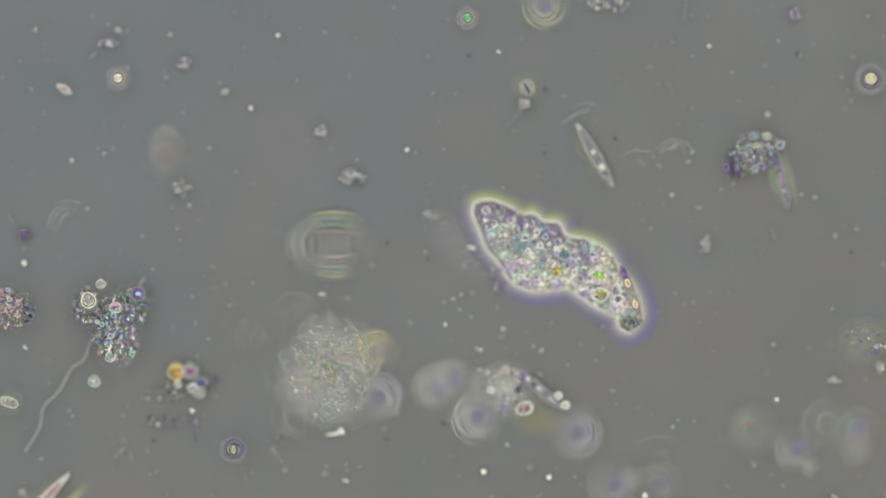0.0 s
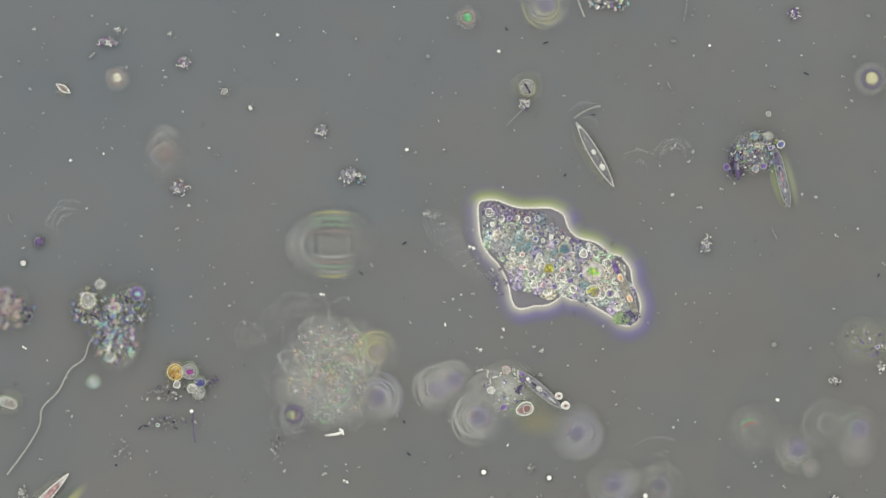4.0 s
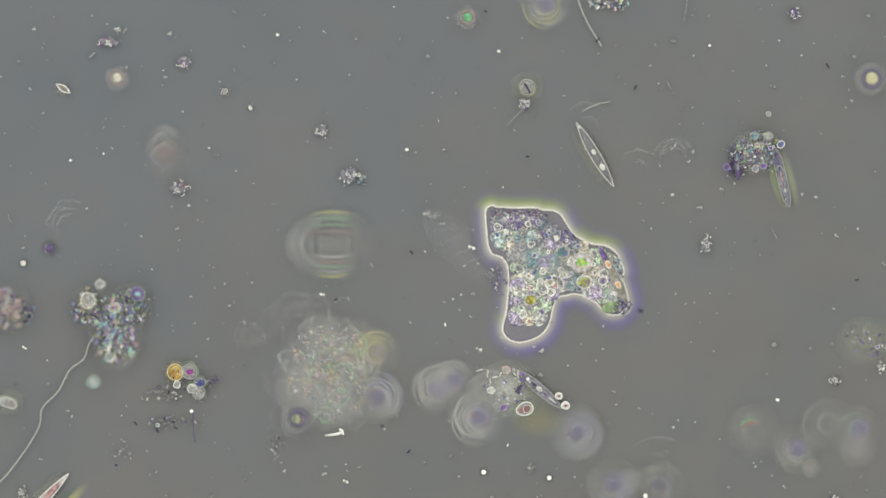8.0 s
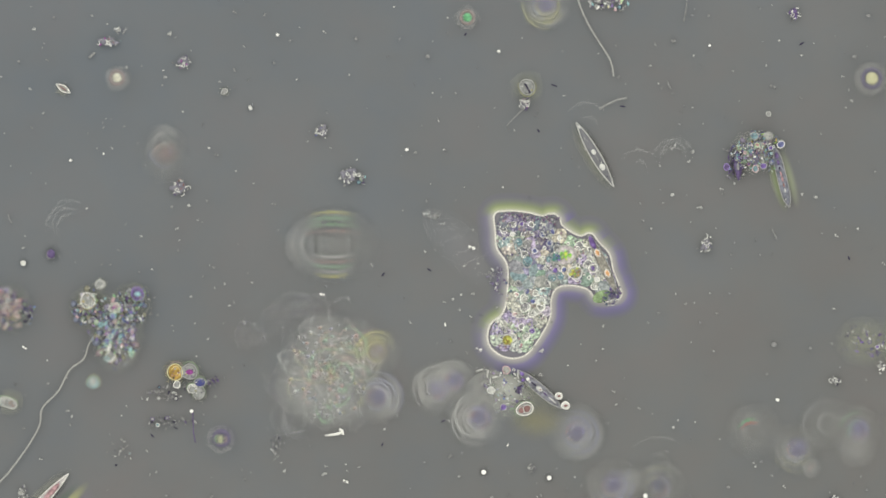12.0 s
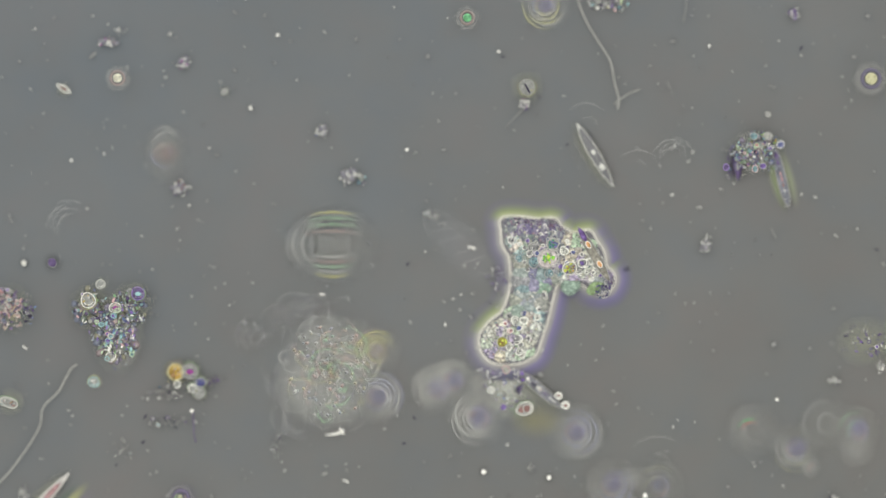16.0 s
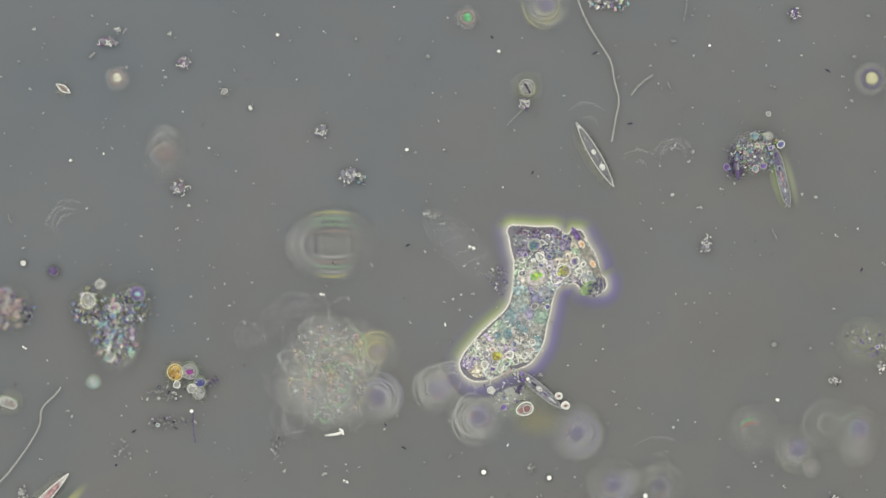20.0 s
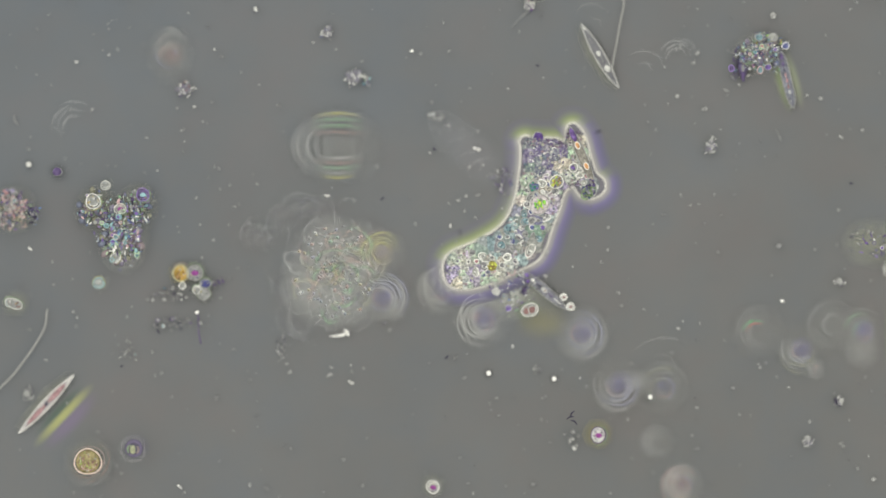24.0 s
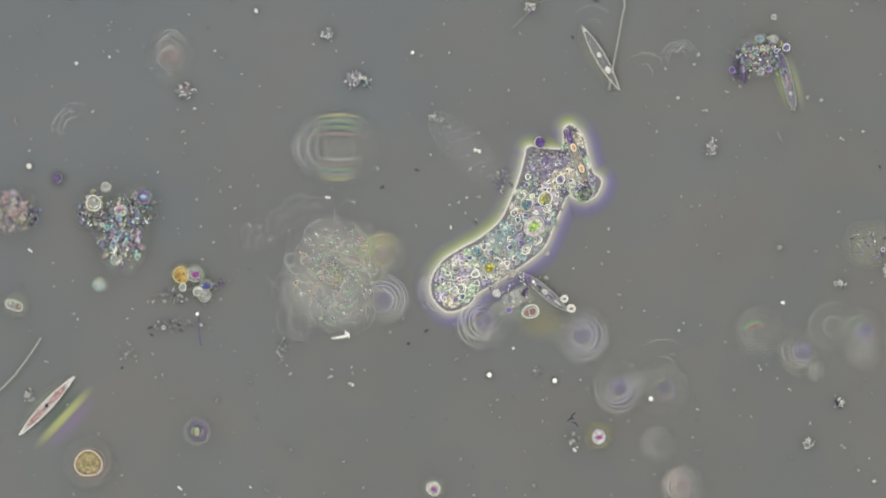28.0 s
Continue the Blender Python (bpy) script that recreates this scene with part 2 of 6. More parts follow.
# ---- the amoeba ----
# Its outline at several times, in plan steps as the stage stood then, clockwise from the upper end.
BODY = (
    (0.0, (842, 360, 868, 355, 900, 366, 925, 380, 945, 378, 962, 392, 990, 395, 1003, 417, 1045, 427, 1078, 447, 1098, 478, 1118, 500, 1132, 530, 1137, 562,
           1118, 587, 1097, 580, 1090, 560, 1050, 540, 1010, 513, 985, 512, 945, 515, 905, 498, 885, 468, 862, 440, 850, 410, 838, 380)),
    (0.6, (845, 356, 870, 352, 900, 360, 930, 374, 948, 371, 960, 386, 985, 388, 1000, 400, 1008, 417, 1045, 425, 1075, 440, 1092, 462, 1105, 460, 1120, 470,
           1128, 510, 1140, 540, 1140, 575, 1120, 588, 1098, 580, 1085, 565, 1050, 545, 1015, 520, 985, 520, 955, 522, 920, 515, 905, 495, 885, 468, 862, 448,
           852, 420, 840, 385)),
    (3.5, (850, 357, 875, 354, 905, 364, 925, 370, 950, 368, 965, 368, 978, 371, 995, 380, 1005, 405, 1020, 420, 1055, 430, 1080, 450, 1093, 453, 1115, 472,
           1120, 500, 1132, 530, 1132, 572, 1105, 578, 1088, 565, 1060, 548, 1020, 530, 1000, 523, 975, 532, 950, 533, 925, 543, 910, 530, 900, 500, 882, 468,
           865, 450, 850, 420, 845, 375)),
    (5.5, (855, 362, 880, 360, 910, 368, 940, 366, 960, 372, 985, 372, 1000, 385, 1010, 410, 1030, 423, 1060, 432, 1080, 445, 1100, 455, 1112, 470, 1112, 495,
           1125, 540, 1125, 562, 1100, 568, 1080, 555, 1050, 540, 1020, 527, 1000, 524, 980, 535, 965, 560, 940, 574, 920, 575, 900, 560, 898, 520, 895, 480,
           870, 453, 858, 435, 852, 395)),
    (7.0, (858, 368, 880, 366, 910, 368, 945, 366, 960, 373, 985, 373, 1000, 385, 1012, 410, 1040, 427, 1070, 438, 1090, 450, 1107, 470, 1105, 490, 1112, 520,
           1115, 550, 1095, 562, 1070, 548, 1040, 530, 1010, 522, 990, 527, 975, 555, 960, 580, 930, 596, 905, 590, 895, 570, 898, 530, 900, 480, 885, 455,
           865, 445, 858, 415)),
    (9.0, (865, 372, 890, 368, 920, 370, 945, 372, 960, 374, 980, 372, 995, 385, 1003, 405, 1030, 425, 1055, 435, 1080, 437, 1097, 460, 1098, 490, 1105, 520,
           1110, 545, 1090, 552, 1065, 545, 1040, 525, 1010, 518, 990, 525, 975, 555, 965, 590, 940, 608, 910, 612, 888, 602, 885, 585, 897, 550, 900, 500,
           895, 465, 872, 445, 866, 410)),
    (12.0, (876, 380, 900, 374, 935, 377, 960, 383, 975, 378, 990, 385, 995, 400, 1025, 418, 1045, 413, 1060, 430, 1078, 450, 1085, 480, 1095, 505, 1098, 525,
            1075, 533, 1055, 530, 1040, 512, 1010, 505, 985, 510, 975, 530, 972, 565, 950, 605, 930, 628, 905, 634, 880, 625, 864, 605, 868, 575, 890, 555,
            898, 520, 898, 470, 880, 440, 877, 410)),
    (15.0, (885, 385, 920, 380, 950, 385, 980, 382, 995, 400, 1025, 413, 1030, 405, 1045, 404, 1058, 425, 1072, 445, 1075, 465, 1090, 485, 1088, 510, 1060, 522,
            1040, 510, 1020, 498, 990, 500, 978, 520, 970, 560, 955, 600, 945, 630, 930, 642, 905, 640, 875, 632, 855, 612, 850, 590, 865, 565, 890, 545,
            903, 500, 900, 455, 888, 435, 885, 410)),
    (17.0, (890, 393, 905, 387, 940, 390, 980, 393, 995, 405, 1020, 415, 1028, 402, 1040, 405, 1055, 435, 1068, 455, 1072, 480, 1088, 495, 1080, 512, 1050, 520,
            1035, 508, 1010, 500, 985, 510, 978, 540, 965, 590, 950, 630, 935, 645, 910, 645, 880, 653, 855, 650, 842, 625, 848, 600, 875, 570, 895, 545,
            905, 505, 903, 460, 892, 435, 890, 410)),
    (19.0, (896, 400, 915, 395, 945, 397, 980, 397, 995, 408, 1012, 415, 1017, 402, 1028, 401, 1045, 430, 1058, 455, 1065, 480, 1082, 500, 1075, 512, 1045, 520,
            1030, 508, 1010, 502, 985, 512, 975, 550, 965, 600, 955, 635, 935, 648, 910, 650, 880, 665, 850, 668, 828, 655, 825, 630, 840, 605, 870, 570,
            900, 540, 908, 500, 908, 465, 900, 440, 897, 420)),
    (21.0, (908, 358, 925, 354, 950, 356, 985, 358, 1000, 365, 1010, 368, 1012, 354, 1025, 352, 1040, 378, 1055, 405, 1063, 435, 1075, 455, 1060, 465, 1040, 470,
            1025, 455, 1005, 450, 988, 465, 980, 495, 970, 530, 962, 565, 945, 585, 915, 600, 885, 620, 850, 628, 820, 625, 806, 600, 815, 580, 850, 545,
            890, 510, 910, 470, 915, 420, 912, 390)),
    (24.0, (922, 245, 940, 243, 960, 244, 985, 245, 1000, 250, 1003, 230, 1005, 216, 1020, 220, 1035, 240, 1045, 275, 1055, 305, 1070, 320, 1068, 340, 1045, 352,
            1025, 345, 1015, 330, 1000, 340, 990, 370, 975, 410, 965, 440, 950, 462, 915, 480, 880, 498, 840, 510, 805, 510, 788, 495, 785, 465, 800, 445,
            845, 425, 890, 395, 912, 350, 920, 300, 922, 270)),
    (26.0, (928, 250, 945, 252, 965, 250, 985, 256, 998, 256, 998, 235, 1000, 220, 1015, 220, 1030, 235, 1042, 270, 1050, 300, 1068, 320, 1065, 340, 1045, 353,
            1025, 350, 1012, 335, 1000, 335, 990, 365, 972, 410, 960, 445, 940, 462, 900, 485, 860, 503, 835, 520, 810, 534, 785, 528, 772, 505, 775, 480,
            795, 455, 830, 435, 865, 415, 895, 390, 912, 350, 920, 310, 925, 275)),
    (28.0, (935, 260, 955, 262, 975, 263, 995, 262, 998, 240, 1003, 222, 1020, 228, 1033, 245, 1043, 285, 1050, 305, 1065, 320, 1055, 345, 1035, 356, 1015, 350,
            1005, 345, 995, 365, 980, 400, 965, 435, 945, 455, 910, 480, 870, 505, 845, 520, 830, 540, 800, 552, 780, 545, 763, 520, 765, 490, 785, 460,
            815, 440, 850, 420, 885, 390, 905, 350, 920, 310, 928, 280)),
)
TIMES = [t for t, _ in BODY]
# clear caps without grains: seconds, then x, y, radius
CAPS = {0.6: ((982, 392, 22),), 3.5: ((928, 530, 27), (985, 382, 24), (955, 535, 14)), 5.5: ((922, 562, 36), (945, 560, 26), (988, 384, 24)),
        7.0: ((925, 588, 34), (950, 575, 20), (988, 386, 24)), 9.0: ((912, 608, 24), (986, 386, 22)), 12.0: ((900, 630, 18), (980, 386, 14)),
        15.0: ((945, 640, 14),), 17.0: ((860, 648, 18), (940, 640, 12)), 19.0: ((835, 655, 14),), 26.0: ((780, 520, 10),)}
# stretches with few vesicles: the dark upper end and the smooth neck
NO_SACS = {12.0: ((945, 490, 18),), 15.0: ((935, 515, 24), (925, 400, 20)), 17.0: ((940, 525, 30), (930, 405, 22)), 19.0: ((942, 530, 34), (925, 415, 24), (1000, 440, 22)),
           21.0: ((945, 490, 34), (935, 375, 24), (1000, 395, 22)), 24.0: ((950, 275, 26), (1000, 290, 24)), 26.0: ((955, 280, 26), (1000, 295, 24)), 28.0: ((960, 290, 26), (1000, 300, 24))}
EDGE_R, CORE_R = 11.0, 18.0     # radii of the lobes at the margin and inside, in plan steps
EDGE_N, CORE_N, SAC_N, CLEAR_N = 150, 130, 84, 100


def smooth_loop(flat, t):
    """The closed outline with rounded corners, evenly spaced, from its first point."""
    p = np.array(flat, float).reshape(-1, 2) - stage(t)
    out = []
    n = len(p)
    for i in range(n):
        a, b, c, d = p[i - 1], p[i], p[(i + 1) % n], p[(i + 2) % n]
        for q in np.linspace(0, 1, 12, endpoint=False):
            out.append(0.5 * (2 * b + (c - a) * q + (2 * a - 5 * b + 4 * c - d) * q * q + (3 * b - a - 3 * c + d) * q ** 3))
    return even(np.array(out), 360)


def even(p, n):
    loop = np.vstack([p, p[:1]])
    s = np.concatenate([[0], np.cumsum(np.linalg.norm(np.diff(loop, axis=0), axis=1))])
    q = np.linspace(0, s[-1], n, endpoint=False)
    return np.stack([np.interp(q, s, loop[:, i]) for i in (0, 1)], 1)


def reach(pts, loop):
    """How deep points lie inside the loop (negative outside)."""
    d = np.sqrt(((pts[:, None] - loop[None]) ** 2).sum(2)).min(1)
    a, b = loop, np.roll(loop, -1, 0)
    x, y = pts[:, 0][:, None], pts[:, 1][:, None]
    cross = ((a[:, 1] > y) != (b[:, 1] > y)) & (x < (b[:, 0] - a[:, 0]) * (y - a[:, 1]) / (b[:, 1] - a[:, 1] + 1e-9) + a[:, 0])
    return np.where(cross.sum(1) % 2 == 1, d, -d)


def margin(loop):
    """The line on which the middles of the marginal lobes lie."""
    d = np.roll(loop, -2, 0) - np.roll(loop, 2, 0)
    nrm = np.stack([-d[:, 1], d[:, 0]], 1) / np.linalg.norm(d, axis=1, keepdims=True)
    q = loop + nrm * EDGE_R
    return even(q[reach(q, loop) > EDGE_R - 2.0], EDGE_N)


def settle(before, loop, deep, n, t, caps=CAPS):
    """Spreads n soft grains evenly inside the loop and lets each go to a near place."""
    lo, hi = loop.min(0), loop.max(0)
    g = np.stack(np.meshgrid(np.arange(lo[0], hi[0], 5), np.arange(lo[1], hi[1], 5)), -1).reshape(-1, 2)
    g = g[reach(g, loop) > deep]
    for x, y, rad in caps.get(t, ()):
        x, y = np.array((x, y)) - stage(t)
        g = g[np.hypot(g[:, 0] - x, g[:, 1] - y) > rad + 4]
    p = g[RNG.permutation(len(g))[:n]].copy()
    for _ in range(40):
        near = ((g * g).sum(1)[:, None] - 2 * g @ p.T + (p * p).sum(1)[None]).argmin(1)
        count = np.bincount(near, minlength=n)
        mean = np.stack([np.bincount(near, g[:, j], n) for j in (0, 1)], 1) / np.maximum(count, 1)[:, None]
        p[count > 0] = mean[count > 0]
    if before is None:
        return p
    cost = ((before[:, None] - p[None]) ** 2).sum(2)
    to = np.full(n, -1)
    free = set(range(n))
    for i in np.argsort(cost.min(1))[::-1]:
        j = min(free, key=lambda k: cost[i, k])
        to[i] = j
        free.discard(j)
    for _ in range(30):
        moved = False
        for i in range(n):
            gain = cost[i, to[i]] + cost[np.arange(n), to] - cost[i, to] - cost[np.arange(n), to[i]]
            j = gain.argmax()
            if gain[j] > 1e-6:
                to[i], to[j] = to[j], to[i]
                moved = True
        if not moved:
            break
    return p[to]


LOOPS = [smooth_loop(flat, t) for t, flat in BODY]
EDGE_WAY = [margin(loop) for loop in LOOPS]
CORE_WAY, SAC_WAY, CLEAR_WAY = [], [], []
for t, loop in zip(TIMES, LOOPS):
    CORE_WAY.append(settle(CORE_WAY[-1] if CORE_WAY else None, loop, CORE_R - 3, CORE_N, t))
    SAC_WAY.append(settle(SAC_WAY[-1] if SAC_WAY else None, loop, 10, SAC_N, t, {t: CAPS.get(t, ()) + NO_SACS.get(t, ())}))
    CLEAR_WAY.append(settle(CLEAR_WAY[-1] if CLEAR_WAY else None, loop, 16, CLEAR_N, t, {}))


def cytoplasm(name, stops):
    """Fine grey-green and violet mottling of the living body."""
    m, t, b, out = nodes_of(name)
    fine = ramp(t, noise_tex(t, 270, 4, 0.62), stops)
    tint = ramp(t, t.nodes.new("ShaderNodeObjectInfo").outputs["Random"], ((0.0, (0.80, 1.05, 0.80)), (0.2, (1.0, 1.0, 0.97)), (0.4, (0.90, 0.78, 1.08)), (0.55, (0.68, 0.62, 0.90)), (0.7, (1.1, 1.02, 0.86)), (0.85, (0.64, 0.84, 0.88)), (1.0, (1.1, 1.1, 1.05))))
    mix = t.nodes.new("ShaderNodeMix")
    mix.data_type, mix.blend_type = "RGBA", "MULTIPLY"
    mix.inputs["Factor"].default_value = 1.0
    t.links.new(fine, mix.inputs["A"])
    t.links.new(tint, mix.inputs["B"])
    t.links.new(mix.outputs["Result"], b.inputs["Base Color"])
    b.inputs["Roughness"].default_value, b.inputs["Specular IOR Level"].default_value = 0.5, 0.15
    return m


M_BODY = cytoplasm("granular_cytoplasm", ((0.30, (0.10, 0.095, 0.13)), (0.41, (0.27, 0.27, 0.26)), (0.53, (0.52, 0.51, 0.465)), (0.64, (0.92, 0.91, 0.83))))
M_HEAD = cytoplasm("dark_cytoplasm", ((0.30, (0.06, 0.05, 0.10)), (0.43, (0.15, 0.14, 0.19)), (0.56, (0.27, 0.27, 0.28)), (0.68, (0.66, 0.65, 0.60))))
M_NECK = cytoplasm("smooth_cytoplasm", ((0.30, (0.13, 0.14, 0.15)), (0.43, (0.22, 0.245, 0.245)), (0.56, (0.33, 0.36, 0.35)), (0.68, (0.58, 0.60, 0.57))))
M_HYALINE = plain("hyaline_margin", (0.155, 0.148, 0.162), vary=0.2, scale=35)
# bright line of light at the body's edge, put into a pale colour
M_LIP = plain("margin_glow", (0.74, 0.72, 0.63), vary=0.08)


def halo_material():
    """The optical halo, painted as colour: cream glow at the body, then violet below and to the right, yellow-green
    above, lilac-grey on the rest.
    """
    m, t, b, out = nodes_of("violet_halo_glow")
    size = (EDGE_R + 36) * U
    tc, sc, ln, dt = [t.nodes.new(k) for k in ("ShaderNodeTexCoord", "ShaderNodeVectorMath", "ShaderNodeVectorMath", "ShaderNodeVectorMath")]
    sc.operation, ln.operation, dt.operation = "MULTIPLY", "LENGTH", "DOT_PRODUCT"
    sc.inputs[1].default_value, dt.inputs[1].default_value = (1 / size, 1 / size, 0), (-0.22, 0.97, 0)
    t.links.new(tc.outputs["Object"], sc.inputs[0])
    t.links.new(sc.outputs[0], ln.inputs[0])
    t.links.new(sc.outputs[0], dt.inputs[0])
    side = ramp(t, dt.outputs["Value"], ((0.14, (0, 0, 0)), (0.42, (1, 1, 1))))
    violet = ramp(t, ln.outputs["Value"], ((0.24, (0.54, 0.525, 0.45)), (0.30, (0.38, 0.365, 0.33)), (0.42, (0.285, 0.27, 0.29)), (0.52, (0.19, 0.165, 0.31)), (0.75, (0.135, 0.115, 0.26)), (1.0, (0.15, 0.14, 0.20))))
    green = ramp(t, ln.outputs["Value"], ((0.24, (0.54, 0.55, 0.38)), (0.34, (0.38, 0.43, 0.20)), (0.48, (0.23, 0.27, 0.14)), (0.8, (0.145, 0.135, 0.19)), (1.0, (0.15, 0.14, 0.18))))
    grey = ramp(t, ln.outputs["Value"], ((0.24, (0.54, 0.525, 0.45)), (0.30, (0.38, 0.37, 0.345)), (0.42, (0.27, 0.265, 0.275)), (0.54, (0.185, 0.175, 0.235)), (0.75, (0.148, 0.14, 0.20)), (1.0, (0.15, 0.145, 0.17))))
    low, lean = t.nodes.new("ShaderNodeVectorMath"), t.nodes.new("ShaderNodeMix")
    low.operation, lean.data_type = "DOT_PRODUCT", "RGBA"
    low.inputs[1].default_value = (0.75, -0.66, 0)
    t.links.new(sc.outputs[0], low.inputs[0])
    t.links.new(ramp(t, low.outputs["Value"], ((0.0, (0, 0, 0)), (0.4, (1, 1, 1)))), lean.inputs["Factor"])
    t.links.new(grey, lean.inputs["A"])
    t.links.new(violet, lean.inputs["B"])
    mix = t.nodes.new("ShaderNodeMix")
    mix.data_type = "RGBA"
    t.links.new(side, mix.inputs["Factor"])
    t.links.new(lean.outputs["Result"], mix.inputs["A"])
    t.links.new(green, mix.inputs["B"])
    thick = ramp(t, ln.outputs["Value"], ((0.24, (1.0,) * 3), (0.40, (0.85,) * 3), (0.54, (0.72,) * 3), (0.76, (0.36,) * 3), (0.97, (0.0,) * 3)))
    faded_glow = t.nodes.new("ShaderNodeMix")
    faded_glow.data_type = "RGBA"
    t.links.new(thick, faded_glow.inputs["Factor"])
    t.links.new(slide_tone(t), faded_glow.inputs["A"])
    t.links.new(mix.outputs["Result"], faded_glow.inputs["B"])
    t.links.new(faded_glow.outputs["Result"], b.inputs["Base Color"])
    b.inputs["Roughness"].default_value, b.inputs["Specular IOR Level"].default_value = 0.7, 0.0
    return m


M_HALO = halo_material()
M_GRANULE = palette("cell_granules", ((0.22, 0.22, 0.20), (0.30, 0.32, 0.32), (0.62, 0.60, 0.53), (0.40, 0.38, 0.38), (0.62, 0.61, 0.54), (0.10, 0.08, 0.16), (0.26, 0.27, 0.23), (0.13, 0.18, 0.21), (0.40, 0.40, 0.31), (0.14, 0.20, 0.10), (0.82, 0.80, 0.74), (0.12, 0.07, 0.20), (0.09, 0.10, 0.10), (0.30, 0.22, 0.24)))

amoeba = thing("amoeba", W(990, 470), "translucent granular amoeba with bright margin and violet halo", "amoeba")
AMOEBA_AT = np.array(W(990, 470))
mm = 0.0008
EDGE_DOME = Shape().spin([(EDGE_R * U * r, z * mm) for r, z in ((1.0, 2.0), (0.98, 4.4), (0.90, 6.1), (0.75, 7.0), (0.45, 7.5), (0.0, 7.6))], 20).mesh("marginal_lobe")
# thin ring that shows the bright line of light as shape and colour
EDGE_LIP = Shape().spin([(r * U, z * mm) for r, z in ((EDGE_R - 0.6, 5.0), (EDGE_R + 0.3, 5.3), (EDGE_R + 1.1, 4.9), (EDGE_R + 1.9, 3.4))], 24).mesh("margin_glow")
# skirt that carries the painted halo of light round the body
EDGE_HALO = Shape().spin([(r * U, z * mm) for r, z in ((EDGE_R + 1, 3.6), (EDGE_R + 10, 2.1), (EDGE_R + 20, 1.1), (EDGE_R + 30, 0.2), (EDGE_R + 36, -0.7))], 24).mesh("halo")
edge_lobes, core_lobes, sacs = [], [], []
for i in range(EDGE_N):
    lobe = part("marginal_lobe", EDGE_DOME, M_HYALINE, amoeba, "clear grey hyaline lobe of the margin")
    part("margin_glow", EDGE_LIP, M_LIP, lobe)
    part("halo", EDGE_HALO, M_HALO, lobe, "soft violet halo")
    edge_lobes.append(lobe)
CLEAR_DOME = Shape().spin([(15 * U * r, z * mm) for r, z in ((1.0, 2.0), (0.98, 5.4), (0.92, 6.8), (0.75, 7.4), (0.45, 7.6), (0.0, 7.7))], 26).mesh("clear_lobe")
clear_lobes = [part("clear_lobe", CLEAR_DOME, M_HYALINE, amoeba, "clear grey lobe of hyaline jelly") for _ in range(CLEAR_N)]
GRAIN_SETS = []
for _ in range(9):
    mass = Shape()
    for _ in range(19):
        a, q = RNG.rand() * 6.283, math.sqrt(RNG.rand()) * 0.92
        r = (0.9 + 2.4 * RNG.rand() ** 2.5) * U
        h = (11.7 - 3.4 * q ** 3) * mm
        mass.ball(r, (q * CORE_R * U * math.cos(a), q * CORE_R * U * math.sin(a), h), (1, 0.35 + 0.8 * RNG.rand(), 0.4), rough=0.3, turn=RNG.rand() * 6)
    for _ in range(1):
        a, q = RNG.rand() * 6.283, math.sqrt(RNG.rand()) * 0.8
        r = (2.2 + 2.8 * RNG.rand()) * U
        mass.ring(r, 0.55 * U, (q * CORE_R * U * math.cos(a), q * CORE_R * U * math.sin(a), (12.3 - 3.4 * q ** 3) * mm), (1, 0.7 + 0.4 * RNG.rand()), seg=14, start=360 * RNG.rand(), sweep=200 + 160 * RNG.rand())
    GRAIN_SETS.append(mass.mesh("granular_mass"))
DOMES = {m: [Shape().spin([(CORE_R * U * r, z * mm) for r, z in ((1.0, 5.0), (0.97, 7.2), (0.85, 9.0), (0.6, 10.6), (0.3, 11.4), (0.0, 11.6))], 24, wave=0.05, seed=k).mesh("granular_lobe") for k in range(5)] for m in ("body", "head", "neck")}
for i in range(CORE_N):
    x, y = CORE_WAY[TIMES.index(19.0)][i]
    zone = "head" if y < 450 and x < 1010 else "neck" if 490 < y < 575 else "body"
    lobe = part("granular_lobe", DOMES[zone][i % 5], {"body": M_BODY, "head": M_HEAD, "neck": M_NECK}[zone], amoeba)
    if zone != "neck" or i % 3 == 0:
        part("granular_mass", GRAIN_SETS[i % 9], M_GRANULE, lobe, kind="stuff")
    core_lobes.append(lobe)

M_LYMPH = plain("grey_lymph", (0.185, 0.185, 0.18), vary=0.35, scale=260)
M_CREAM = plain("cream_wall", (0.84, 0.82, 0.72), vary=0.2, scale=200)
SAC_KINDS = (
    (4.8, M_CREAM, M_LYMPH), (7.0, M_CREAM, M_SAP), (3.4, M_BRIGHT, M_LYMPH), (3.0, M_CREAM, M_SAP), (4.5, M_CREAM, M_BLUE), (8.5, M_CREAM, M_LYMPH), (3.2, M_WALL, M_LYMPH),
    (5.4, M_WALL, M_BLUE), (4.4, M_BRIGHT, M_WHITE), (5.0, M_CREAM, M_PINK), (9.0, M_WALLDIM, M_TEAL), (3.6, M_CREAM, M_LYMPH), (7.5, M_WALL, M_LYMPH), (2.8, M_BRIGHT, M_SAP), (4.6, M_WALLDIM, M_CLEAR), (5.0, M_WALL, M_VIOLET), (6.0, M_CREAM, M_SAP), (6.5, M_BRIGHT, M_LYMPH),
)


